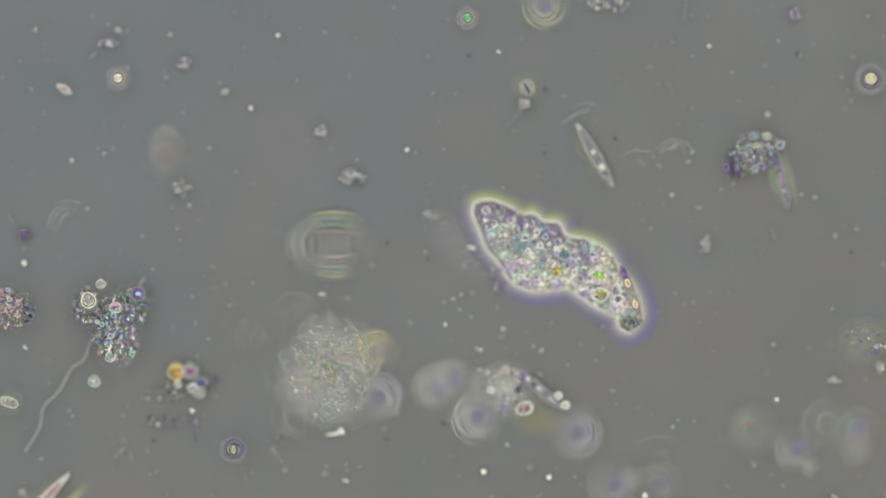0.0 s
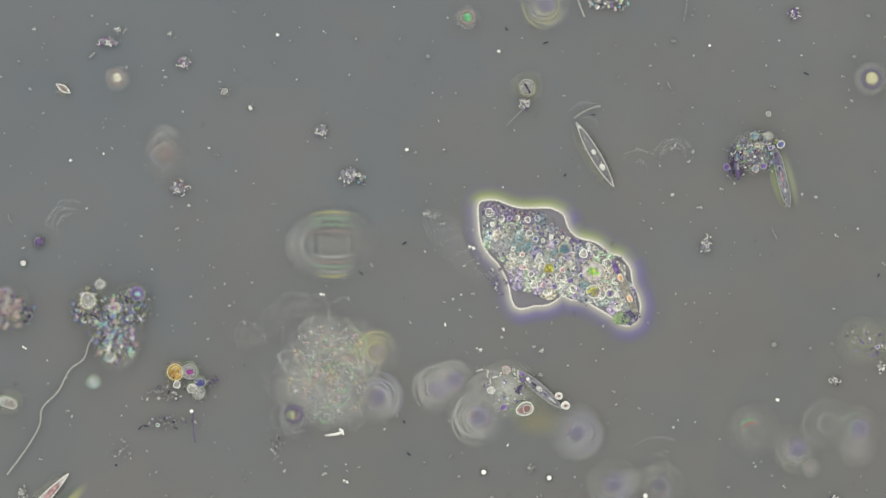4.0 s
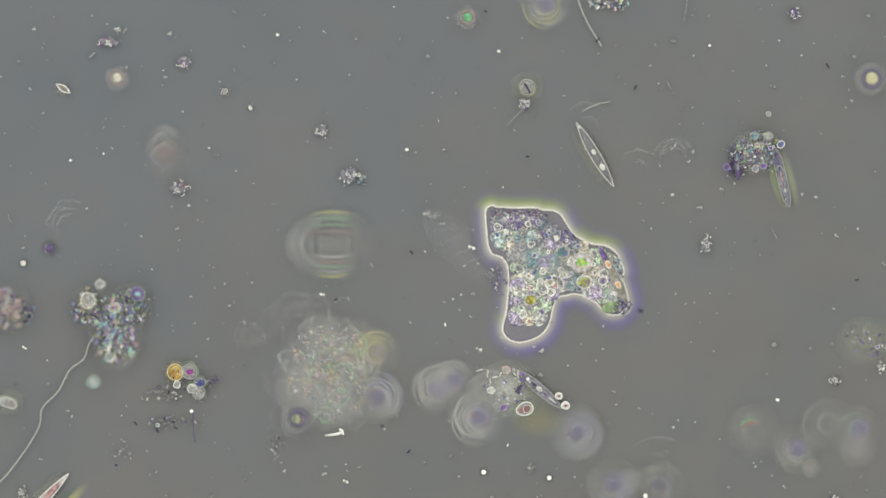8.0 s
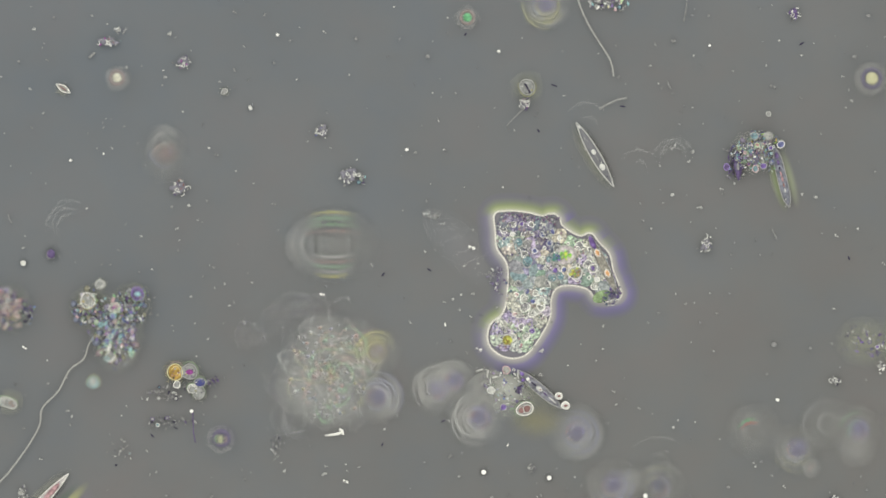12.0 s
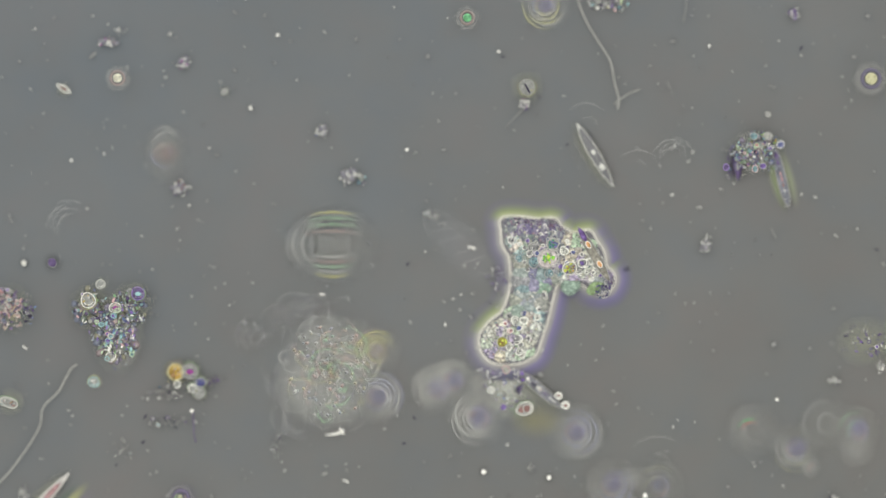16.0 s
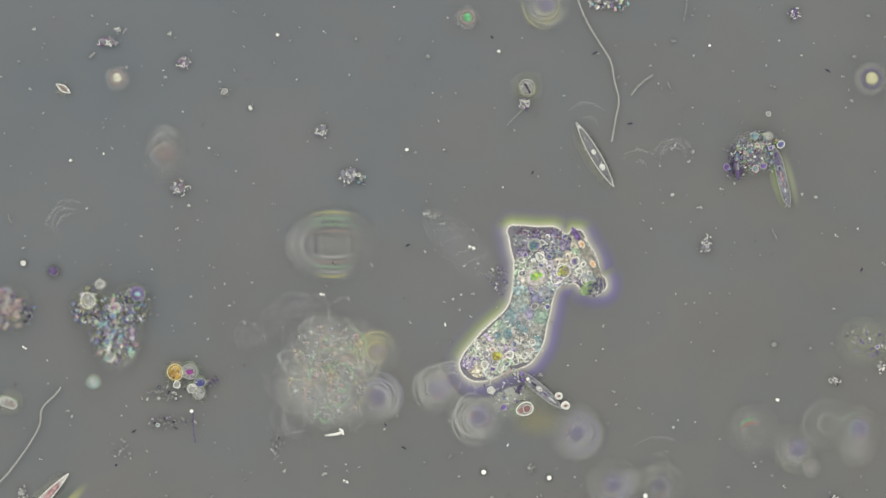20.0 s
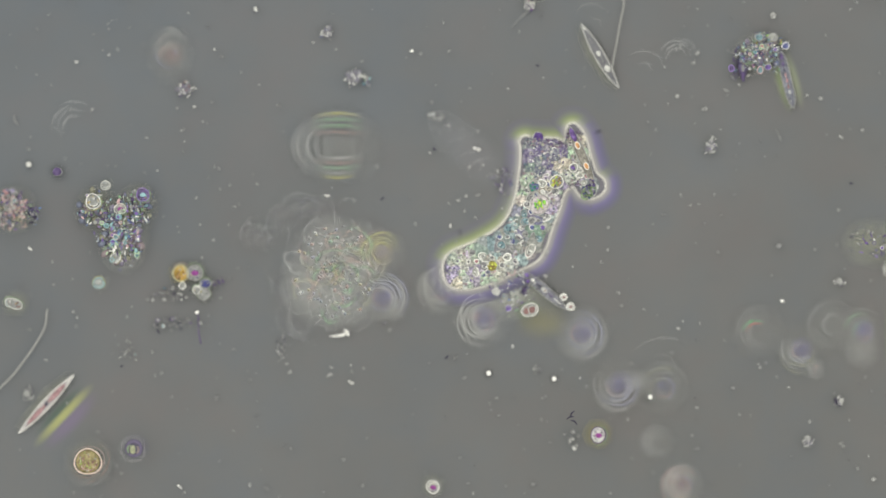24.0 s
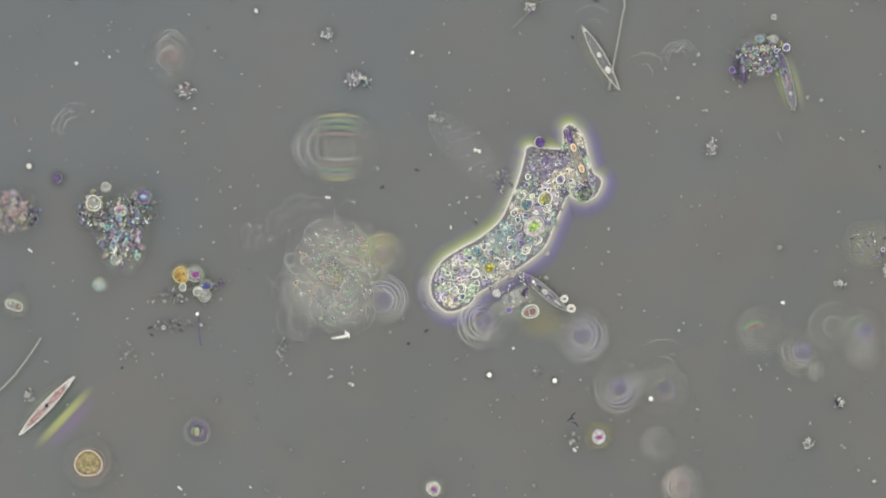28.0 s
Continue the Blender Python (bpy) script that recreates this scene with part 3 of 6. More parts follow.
def vesicle(kind, name="vesicle", label=""):
    r, wall, fill = kind
    r *= 0.8 + 0.4 * RNG.rand()
    sq, seed = 0.7 + 0.4 * RNG.rand(), RNG.rand() * 6
    ob = part(name, Shape().ball(r * 0.9 * U, (0, 0, 0), (1, sq, 0.35), True, 0.04), fill, amoeba, label)
    part("wall", Shape().ring(r * U, (0.085 + 0.06 * RNG.rand()) * max(r, 5.5) * U, (0, 0, 0.5 * mm), (1, sq), start=seed * 57, sweep=360 if RNG.rand() < 0.6 else 270, wave=0.09, seed=seed), wall, ob)
    if r > 5.2:
        part("inner_wall", Shape().ring(r * 0.62 * U, 0.55 * U, (0.1 * r * U, 0, 1.2 * mm + 0.1 * r * U), (1, sq), start=seed * 57, sweep=230, wave=0.06, seed=seed), wall, ob)
        for _ in range(3):
            a, q = RNG.rand() * 6.28, 0.5 * RNG.rand()
            part("inner_grain", Shape().ball(r * 0.17 * U, (q * r * U * math.cos(a), q * r * sq * U * math.sin(a), 0.3 * r * U), (1, 0.7, 0.5), rough=0.3), M_DARK if RNG.rand() < 0.5 else M_BRIGHT, ob)
    return ob


for i in range(SAC_N):
    sacs.append(vesicle(SAC_KINDS[i % len(SAC_KINDS)]))

# Food sacs and swallowed diatoms whose ways can be told: seconds, x, y as the stage stood then.
M_LEAF = plain("vivid_green_food", (0.19, 0.46, 0.06), vary=0.5, scale=350)
M_LIME = plain("lime_food", (0.48, 0.52, 0.10), vary=0.45, scale=350)
M_DEEP = plain("deep_green", (0.04, 0.17, 0.12), vary=0.5, scale=300)
M_BLUSH = plain("rosy_sap", (0.40, 0.36, 0.35), vary=0.45, scale=260)


def food_vacuole(r, food, n, mats, wall, fill, label):
    """A clear sac that holds a ball of food crumbs."""
    sq, seed = 0.9, RNG.rand() * 6
    ob = part("food_vacuole", Shape().ball(r * 0.95 * U, (0, 0, -0.5 * mm), (1, sq, 0.12), True, 0.03), fill, amoeba, label)
    part("wall", Shape().ring(r * U, 0.8 * U, (0, 0, 0), (1, sq), wave=0.03, seed=seed), wall, ob)
    for i in range(n):
        a, q = RNG.rand() * 6.28, math.sqrt(RNG.rand())
        part("food_crumb", Shape().ball((1.6 + 2.2 * RNG.rand()) * U, (q * food * U * math.cos(a), q * food * 0.85 * U * math.sin(a), (2.4 + 1.0 * (1 - q)) * mm), (1, 0.5 + 0.5 * RNG.rand(), 0.4), rough=0.4, turn=RNG.rand() * 6), mats[i % len(mats)], ob)
    return ob


green_sac = food_vacuole(19, 10, 26, (M_LEAF, M_LIME, M_LEAF, M_SAP, M_GREEN, M_LEAF, M_DEEP), M_WALL, M_BLUSH, "bright green crumbs of food in a clear rosy sac")
brown_sac = food_vacuole(12.5, 9, 22, (M_OLIVE, M_LIME, M_YELLOW, M_PURPLE, M_LIME, M_GREEN, M_RUST), M_BRIGHT, M_SAP, "olive and amber food in a pale-walled sac")
olive_sac = food_vacuole(10, 8, 18, (M_OLIVE, M_LIME, M_YELLOW, M_OLIVE), M_WALL, M_OLIVE, "olive round food in a thin-walled sac")
white_sac = vesicle((9, M_BRIGHT, M_SAP), "vesicle", "bright white round vesicle")
violet_sac = food_vacuole(8, 2.6, 7, (M_VIOLET, M_PURPLE), M_BRIGHT, M_SAP, "clear round sac with a violet middle")
teal_sac = food_vacuole(11.5, 7.5, 20, (M_DEEP, M_TEAL, M_BLUE, M_DEEP, M_VIOLET), M_WALL, M_SAP, "deep teal round food in a clear sac")
tail_sac = part("tail_lobe", Shape().ball(17 * U, (0, 0, 0), (1, 0.62, 0.3), True, 0.06), plain("green_tail", (0.16, 0.22, 0.11), vary=0.5, scale=300), amoeba, "ragged green tail end")


def diatom_in_body():
    ob = part("swallowed_diatom", Shape().tube([(q * 57 * U, 0, 0) for q in np.linspace(-1, 1, 15)], [(1 - abs(q) ** 2.6) * 7 * U + 1 * U for q in np.linspace(-1, 1, 15)], 10),
              plain("diatom_glass", (0.19, 0.18, 0.15), vary=0.5), amoeba, "swallowed spindle diatom with two orange bodies")
    for s in (-1, 1):
        part("valve_edge", Shape().tube([(q * 57 * U, s * ((1 - abs(q) ** 2.6) * 7.6 + 0.6) * U, 0.0012) for q in np.linspace(-1, 1, 17)], 0.75 * U), M_WALLDIM, ob)
        body = part("orange_body", Shape().ball(6.5 * U, (s * 20 * U, 0, 0.0030), (1, 0.6, 0.4), True), M_ORANGE, ob)
        if s == 1:
            part("violet_end", Shape().ball(1.0, (-40 * U, 0, 0.0018), (13 * U, 4.8 * U, 0.0024), True, 0.05), plain("dark_violet_end", (0.10, 0.06, 0.17), vary=0.5, scale=300), ob)
        part("pale_rim", Shape().ring(6.5 * U, 0.7 * U, (s * 20 * U, 0, 0.0040), (1, 0.62)), M_BRIGHT, body)
    return ob


inner_diatom = diatom_in_body()
for v in inner_diatom.data.vertices:
    v.co.z *= 0.5
dark_bead = part("dark_bead", Shape().ball(9 * U, (0, 0, 0), (1, 1, 0.3), True, 0.05), plain("dark_indigo", (0.07, 0.04, 0.14), vary=0.5, scale=200), amoeba, "dark violet-blue bead held at the upper end")
part("pale_rim", Shape().ring(9.4 * U, 0.75 * U, (0, 0, 0), start=40, sweep=280), M_WHITE, dark_bead)
M_TAILGRAIN = palette("violet_tail_grains", ((0.10, 0.07, 0.18), (0.06, 0.05, 0.10), (0.20, 0.20, 0.22), (0.12, 0.10, 0.20), (0.34, 0.34, 0.34), (0.08, 0.11, 0.16)))
tail_grit = Shape()
for _ in range(60):
    a, q = RNG.rand() * 6.283, RNG.rand() ** 0.6
    tail_grit.ball((1.2 + 1.8 * RNG.rand()) * U, (q * 17 * U * math.cos(a), q * 13 * U * math.sin(a), 2 * mm * (1 - q * q) + RNG.rand() * mm), (1, 0.6 + 0.4 * RNG.rand(), 0.5), rough=0.4, turn=RNG.rand() * 6)
# violet granules that line the upper edge, one heap for each lobe there
VIOLET_SETS = []
for _ in range(4):
    lining = Shape()
    for _ in range(20):
        a, q = RNG.rand() * 6.283, RNG.rand() ** 0.6
        lining.ball((0.8 + 2.4 * RNG.rand()) * U, (q * 13 * U * math.cos(a), q * 10 * U * math.sin(a), (11.8 - 2.4 * q * q + RNG.rand()) * mm), (1, 0.5 + 0.4 * RNG.rand(), 0.4), rough=0.4, turn=RNG.rand() * 6)
    VIOLET_SETS.append(lining.mesh("violet_lining"))
M_LINING = palette("violet_lining_grains", ((0.15, 0.09, 0.18), (0.10, 0.07, 0.14), (0.22, 0.16, 0.25), (0.26, 0.26, 0.27), (0.18, 0.11, 0.16), (0.16, 0.20, 0.21), (0.34, 0.33, 0.32)))
for k in (2, 4, 5, 8, 9, 11, 14, 16, 17, 46, 51):
    part("violet_lining", VIOLET_SETS[k % 4], M_LINING, edge_lobes[k], "dark violet granules lining the edge", kind="stuff")
tail_clump = part("tail_mass", tail_grit, M_TAILGRAIN, amoeba, "violet granules at the ragged tail end", kind="stuff")
part("pale_rim", Shape().ring(17.5 * U, 0.6 * U, (0, 0, -0.5 * mm), (1, 0.85), start=150, sweep=240, wave=0.03), M_WALL, tail_clump)

TRACKED = (
    (green_sac, 15.5, ((0, 1060, 488), (3.5, 1052, 482), (5.5, 1041, 477), (7, 1035, 468), (9, 1022, 463), (12, 1000, 452), (15, 975, 450), (17, 966, 470), (19, 955, 480), (21, 950, 452), (24, 955, 362), (26, 952, 382), (28, 945, 402))),
    (brown_sac, 15.5, ((0, 1064, 522), (0.6, 1064, 523), (3.5, 1053, 518), (5.5, 1044, 510), (7, 1037, 504), (9, 1031, 495), (12, 1018, 483), (15, 1012, 474), (17, 1005, 478), (19, 1000, 480), (21, 998, 432), (24, 985, 322), (26, 974, 338), (28, 965, 352))),
    (olive_sac, 15.5, ((0, 985, 480), (0.6, 985, 476), (3.5, 976, 473), (5.5, 955, 492), (7, 944, 500), (9, 932, 570), (12, 898, 602), (15, 888, 602), (17, 890, 613), (19, 882, 625), (21, 881, 585), (24, 871, 471), (26, 868, 473), (28, 866, 474))),
    (white_sac, 15.5, ((0, 1000, 440), (3.5, 955, 455), (7, 1002, 485), (9, 995, 487), (12, 945, 553), (15, 920, 610), (17, 928, 625), (19, 932, 626), (21, 935, 575), (24, 938, 445), (26, 935, 442), (28, 932, 440))),
    (violet_sac, 15.5, ((0, 1095, 530), (0.6, 1093, 532), (3.5, 1082, 522), (5.5, 1076, 512), (7, 1071, 502), (9, 1063, 493), (12, 1050, 475), (15, 1035, 470), (17, 1028, 463), (19, 1022, 462), (21, 1018, 415), (24, 1015, 297), (26, 1003, 302), (28, 992, 318))),
    (teal_sac, 15.5, ((0, 1000, 450), (3.5, 1000, 440), (7, 1000, 452), (9, 990, 440), (12, 985, 455), (15, 985, 435), (19, 945, 430), (21, 950, 395), (24, 945, 330), (26, 932, 345), (28, 932, 362))),
    (tail_sac, 12.0, ((0, 1115, 572), (0.6, 1112, 575), (3.5, 1103, 566), (5.5, 1093, 558), (7, 1085, 550), (9, 1078, 538), (12, 1065, 525), (15, 1055, 512), (17, 1052, 510), (19, 1045, 510), (21, 1042, 460), (24, 1042, 340), (26, 1040, 342), (28, 1035, 344))),
)
TAIL_WAY = ((0, 1116, 572), (0.6, 1126, 568), (3.5, 1118, 562), (5.5, 1112, 555), (7, 1106, 548), (9, 1098, 537), (12, 1082, 525), (15, 1070, 514), (17, 1066, 510), (19, 1058, 508), (21, 1052, 458), (24, 1042, 334), (26, 1040, 335), (28, 1035, 338))
BEAD_WAY = ((0, 946, 402, 3), (3.5, 950, 400, 3), (9, 945, 400, 3), (15, 945, 410, 3), (19, 945, 415, 3), (21, 948, 374, 5), (24, 953, 243, 9), (26, 953, 246, 9), (28, 956, 252, 9))
# the swallowed diatom: seconds, middle x and y, lean in degrees
DIATOM_WAY = ((0, 1118, 520, -70), (0.6, 1116, 518, -66), (3.5, 1108, 512, -66), (5.5, 1098, 502, -66), (7, 1090, 490, -64), (9, 1080, 484, -64), (12, 1066, 466, -64), (15, 1055, 452, -60),
              (17, 1048, 450, -60), (19, 1042, 448, -60), (21, 1040, 402, -62), (24, 1030, 276, -67), (26, 1028, 278, -69), (28, 1022, 280, -69))


def amoeba_motions():
    def local(p, z):
        return np.array(W(p[0], p[1], z)) - AMOEBA_AT
    for k, lobe in enumerate(edge_lobes):
        walk(lobe, [(t, pose(*local(EDGE_WAY[i][k], 0.0002 + 0.00001 * (k % 7)))) for i, t in enumerate(TIMES)])
    for k, lobe in enumerate(core_lobes):
        walk(lobe, [(t, pose(*local(CORE_WAY[i][k], 0.0002 * (k % 9)), 0, 0, (k * 47) % 360 + 20 * math.sin(0.3 * t + k))) for i, t in enumerate(TIMES)])
    for k, lobe in enumerate(clear_lobes):
        walk(lobe, [(t, pose(*local(CLEAR_WAY[i][k], 0.0001 * (k % 9)))) for i, t in enumerate(TIMES)])
    for k, sac in enumerate(sacs):
        rows = []
        for i, t in enumerate(TIMES):
            deep = reach(SAC_WAY[i][k:k + 1], LOOPS[i])[0]
            rows.append((t, pose(*local(SAC_WAY[i][k], (8.0 + 6.5 * min(deep / 30, 1)) * mm), 0, 0, 37 * k % 360 + 3 * t)))
        walk(sac, rows)
    for ob, z, way in TRACKED:
        walk(ob, [(t, pose(*local(np.array((x, y)) - stage(t), z * mm), 0, 0, 2 * t)) for t, x, y in way])
    walk(inner_diatom, [(t, pose(*local(np.array((x, y)) - stage(t), 13.5 * mm), 0, 0, a)) for t, x, y, a in DIATOM_WAY])
    walk(tail_clump, [(t, pose(*local(np.array((x, y)) - stage(t), 14.5 * mm), 0, 0, 3 * t)) for t, x, y in TAIL_WAY])
    walk(dark_bead, [(t, pose(*local(np.array((x, y)) - stage(t), z * mm))) for t, x, y, z in BEAD_WAY])
# ---- things in the water ----
# tints for the halo rings painted round cells and beads
M_RINGFAINT = plain("faint_film", (0.40, 0.40, 0.37), vary=0.1, tone=0.36)
M_RINGYELLOW = plain("yellow_film", (0.44, 0.44, 0.20), vary=0.15, tone=0.6)
M_RINGPINK = plain("pink_film", (0.42, 0.31, 0.27), vary=0.1, tone=0.45)
M_RINGBLUE = plain("bluish_film", (0.28, 0.30, 0.37), vary=0.1, tone=0.36)
M_RINGGREEN = plain("green_film", (0.26, 0.38, 0.20), vary=0.15, tone=0.55)


def soft_disc(name, col, thick, size, fall=((0.0, 1.0), (0.3, 0.9), (0.6, 0.5), (0.8, 0.16), (0.95, 0.0)), clear=False):
    """A soft disc on the slide, for globule jelly and painted light fringes, that thins out from its middle into the
    slide's own grey.
    """
    m, t, b, out = nodes_of(name)
    tc, sc, ln = [t.nodes.new(k) for k in ("ShaderNodeTexCoord", "ShaderNodeVectorMath", "ShaderNodeVectorMath")]
    sc.operation, ln.operation = "MULTIPLY", "LENGTH"
    sc.inputs[1].default_value = (1 / size, 1 / size, 0)
    t.links.new(tc.outputs["Object"], sc.inputs[0])
    t.links.new(sc.outputs[0], ln.inputs[0])
    mix = t.nodes.new("ShaderNodeMix")
    mix.data_type = "RGBA"
    if clear:
        mix.inputs["Factor"].default_value = 1.0
        through_it, none = t.nodes.new("ShaderNodeMixShader"), t.nodes.new("ShaderNodeBsdfTransparent")
        t.links.new(ramp(t, ln.outputs["Value"], [(q, (0.9 * thick * k,) * 3) for q, k in fall]), through_it.inputs[0])
        t.links.new(none.outputs[0], through_it.inputs[1])
        t.links.new(b.outputs[0], through_it.inputs[2])
        t.links.new(through_it.outputs[0], out.inputs["Surface"])
    else:
        t.links.new(ramp(t, ln.outputs["Value"], [(q, (thick * k,) * 3) for q, k in fall]), mix.inputs["Factor"])
    t.links.new(slide_tone(t), mix.inputs["A"])
    mix.inputs["B"].default_value = (*col, 1)
    t.links.new(mix.outputs["Result"], b.inputs["Base Color"])
    b.inputs["Roughness"].default_value, b.inputs["Specular IOR Level"].default_value = 0.7, 0.0
    return m


BROAD = ((0.0, 1.0), (0.4, 0.82), (0.65, 0.45), (0.85, 0.12), (0.98, 0.0))
FAINTER = ((0.0, 1.0), (0.3, 0.72), (0.6, 0.36), (0.8, 0.13), (0.96, 0.0))
M_LILAC = soft_disc("lilac_jelly", (0.26, 0.245, 0.37), 0.42, 20 * U, BROAD, True)
M_MILKCORE = soft_disc("blue_grey_jelly", (0.20, 0.20, 0.26), 0.4, 20 * U, FAINTER, True)
M_MILK = soft_disc("milky_jelly", (0.38, 0.38, 0.355), 0.42, 40 * U, BROAD, clear=True)
M_MILKBIG = soft_disc("wide_milky_jelly", (0.46, 0.465, 0.425), 0.47, 90 * U, BROAD)
M_MILKFAINT = soft_disc("thin_milky_jelly", (0.30, 0.30, 0.28), 0.4, 40 * U, BROAD, clear=True)
M_GOLD = soft_disc("golden_jelly", (0.42, 0.36, 0.22), 0.42, 20 * U, BROAD, True)
M_GOLDSKIRT = soft_disc("golden_fringe", (0.38, 0.35, 0.17), 0.6, 30 * U, clear=True)
M_ROSE = soft_disc("rosy_jelly", (0.38, 0.29, 0.27), 0.45, 20 * U, FAINTER, True)
# glow, haze and dark fringes of the optics, painted round things
M_GOLDHAZE = soft_disc("golden_haze", (0.38, 0.36, 0.20), 0.42, 30 * U, FAINTER, True)
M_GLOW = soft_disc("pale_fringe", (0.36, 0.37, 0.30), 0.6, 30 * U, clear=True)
M_MURK = soft_disc("dark_fringe", (0.085, 0.085, 0.095), 0.32, 30 * U, clear=True)
M_BUFF = soft_disc("buff_haze", (0.64, 0.65, 0.57), 0.72, 30 * U, FAINTER, clear=True)


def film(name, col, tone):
    """A see-through colour that thins out across its width and towards its ends, for defocus rings and faint bands."""
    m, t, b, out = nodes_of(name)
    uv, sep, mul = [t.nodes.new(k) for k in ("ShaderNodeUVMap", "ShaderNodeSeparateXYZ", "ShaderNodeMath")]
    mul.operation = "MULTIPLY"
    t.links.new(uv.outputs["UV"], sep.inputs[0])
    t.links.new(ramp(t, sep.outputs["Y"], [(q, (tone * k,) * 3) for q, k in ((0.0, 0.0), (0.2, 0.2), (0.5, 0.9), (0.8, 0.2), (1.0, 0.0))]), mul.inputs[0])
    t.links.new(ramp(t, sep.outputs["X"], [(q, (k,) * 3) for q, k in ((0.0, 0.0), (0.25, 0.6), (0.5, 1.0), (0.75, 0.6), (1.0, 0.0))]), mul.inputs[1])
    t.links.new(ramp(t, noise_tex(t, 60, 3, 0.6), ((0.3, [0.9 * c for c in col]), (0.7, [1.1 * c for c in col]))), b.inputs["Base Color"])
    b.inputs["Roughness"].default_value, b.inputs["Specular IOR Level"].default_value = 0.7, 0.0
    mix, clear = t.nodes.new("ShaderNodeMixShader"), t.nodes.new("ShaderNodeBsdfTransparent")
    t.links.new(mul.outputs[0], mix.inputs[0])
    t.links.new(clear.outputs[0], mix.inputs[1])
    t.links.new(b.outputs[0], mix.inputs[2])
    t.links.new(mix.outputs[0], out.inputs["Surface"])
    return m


F_PALE = film("soft_pale_band", (0.56, 0.56, 0.51), 0.42)
F_FAINT = film("soft_faint_band", (0.50, 0.50, 0.46), 0.4)
F_GHOST = film("soft_ghost_band", (0.42, 0.42, 0.395), 0.22)
F_STRAW = film("soft_straw_band", (0.46, 0.45, 0.26), 0.26)
F_WISP = film("soft_wisp_band", (0.40, 0.40, 0.385), 0.14)
F_YELLOW = film("soft_yellow_band", (0.48, 0.47, 0.18), 0.6)
F_PINK = film("soft_pink_band", (0.50, 0.33, 0.29), 0.36)
F_BLUE = film("soft_blue_band", (0.30, 0.31, 0.48), 0.45)
F_GREEN = film("soft_green_band", (0.27, 0.44, 0.26), 0.55)
F_MURKY = film("soft_violet_band", (0.12, 0.115, 0.15), 0.16)
F_DARK = film("soft_dark_band", (0.09, 0.09, 0.10), 0.5)


def soft_ring(r, width, at=(0, 0, 0), stretch=(1, 1), start=0.0, sweep=360.0, seg=36, turn=0.0, wave=0.0, seed=0.0):
    """A flat curved strip, highest along its middle, for rings that defocused light makes."""
    closed = sweep >= 360
    n = seg if closed else max(int(seg * sweep / 360), 8)
    across = ((-1.0, 0.0), (-0.5, 0.25), (0.0, 0.5), (0.5, 0.75), (1.0, 1.0))
    v, uv, f = [], [], []
    c, s = math.cos(turn), math.sin(turn)
    for i in range(n + 1):
        a = radians(start + sweep * i / n)
        w = r * (1 + wave * math.sin(2 * a + seed) + wave * math.sin(3 * a + 2 * seed))
        for k, q in across:
            x, y = (w + k * width) * math.cos(a) * stretch[0], (w + k * width) * math.sin(a) * stretch[1]
            v.append((at[0] + x * c - y * s, at[1] + x * s + y * c, at[2] + 0.0001 * (1 - k * k)))
            uv.append((0.5 if closed else i / n, q))
    f = [[i * 5 + j, i * 5 + j + 1, (i + 1) * 5 + j + 1, (i + 1) * 5 + j][::-1] for i in range(n) for j in range(4)]
    me = Shape().add(v, f).mesh("soft_ring")
    layer = me.uv_layers.new(name="UVMap")
    for loop in me.loops:
        layer.data[loop.index].uv = uv[loop.vertex_index]
    return me


def soft_line(pts, width):
    """A flat soft strip along points."""
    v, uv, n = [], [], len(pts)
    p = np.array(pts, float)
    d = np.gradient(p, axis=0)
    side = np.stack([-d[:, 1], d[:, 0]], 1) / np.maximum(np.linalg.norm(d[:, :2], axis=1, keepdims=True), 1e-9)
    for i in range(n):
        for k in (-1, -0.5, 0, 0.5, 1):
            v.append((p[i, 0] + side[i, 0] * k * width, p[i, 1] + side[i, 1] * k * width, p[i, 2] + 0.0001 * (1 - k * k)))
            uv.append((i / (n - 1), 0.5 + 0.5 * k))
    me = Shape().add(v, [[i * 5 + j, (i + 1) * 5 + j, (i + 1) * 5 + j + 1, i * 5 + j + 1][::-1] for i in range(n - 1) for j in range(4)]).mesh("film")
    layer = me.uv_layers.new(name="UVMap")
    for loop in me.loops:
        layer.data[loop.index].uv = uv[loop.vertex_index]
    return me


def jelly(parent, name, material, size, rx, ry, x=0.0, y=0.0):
    """A flat cone on the slide under a thing, for jelly and painted light fringes, its rim sunk into the slide."""
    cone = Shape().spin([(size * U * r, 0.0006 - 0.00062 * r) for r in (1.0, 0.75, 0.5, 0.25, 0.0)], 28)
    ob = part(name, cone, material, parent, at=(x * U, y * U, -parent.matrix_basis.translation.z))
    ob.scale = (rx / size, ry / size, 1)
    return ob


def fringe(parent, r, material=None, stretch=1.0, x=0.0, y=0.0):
    """The pale or dark optical fringe round a thing, painted as a soft skirt."""
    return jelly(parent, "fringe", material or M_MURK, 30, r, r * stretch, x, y)


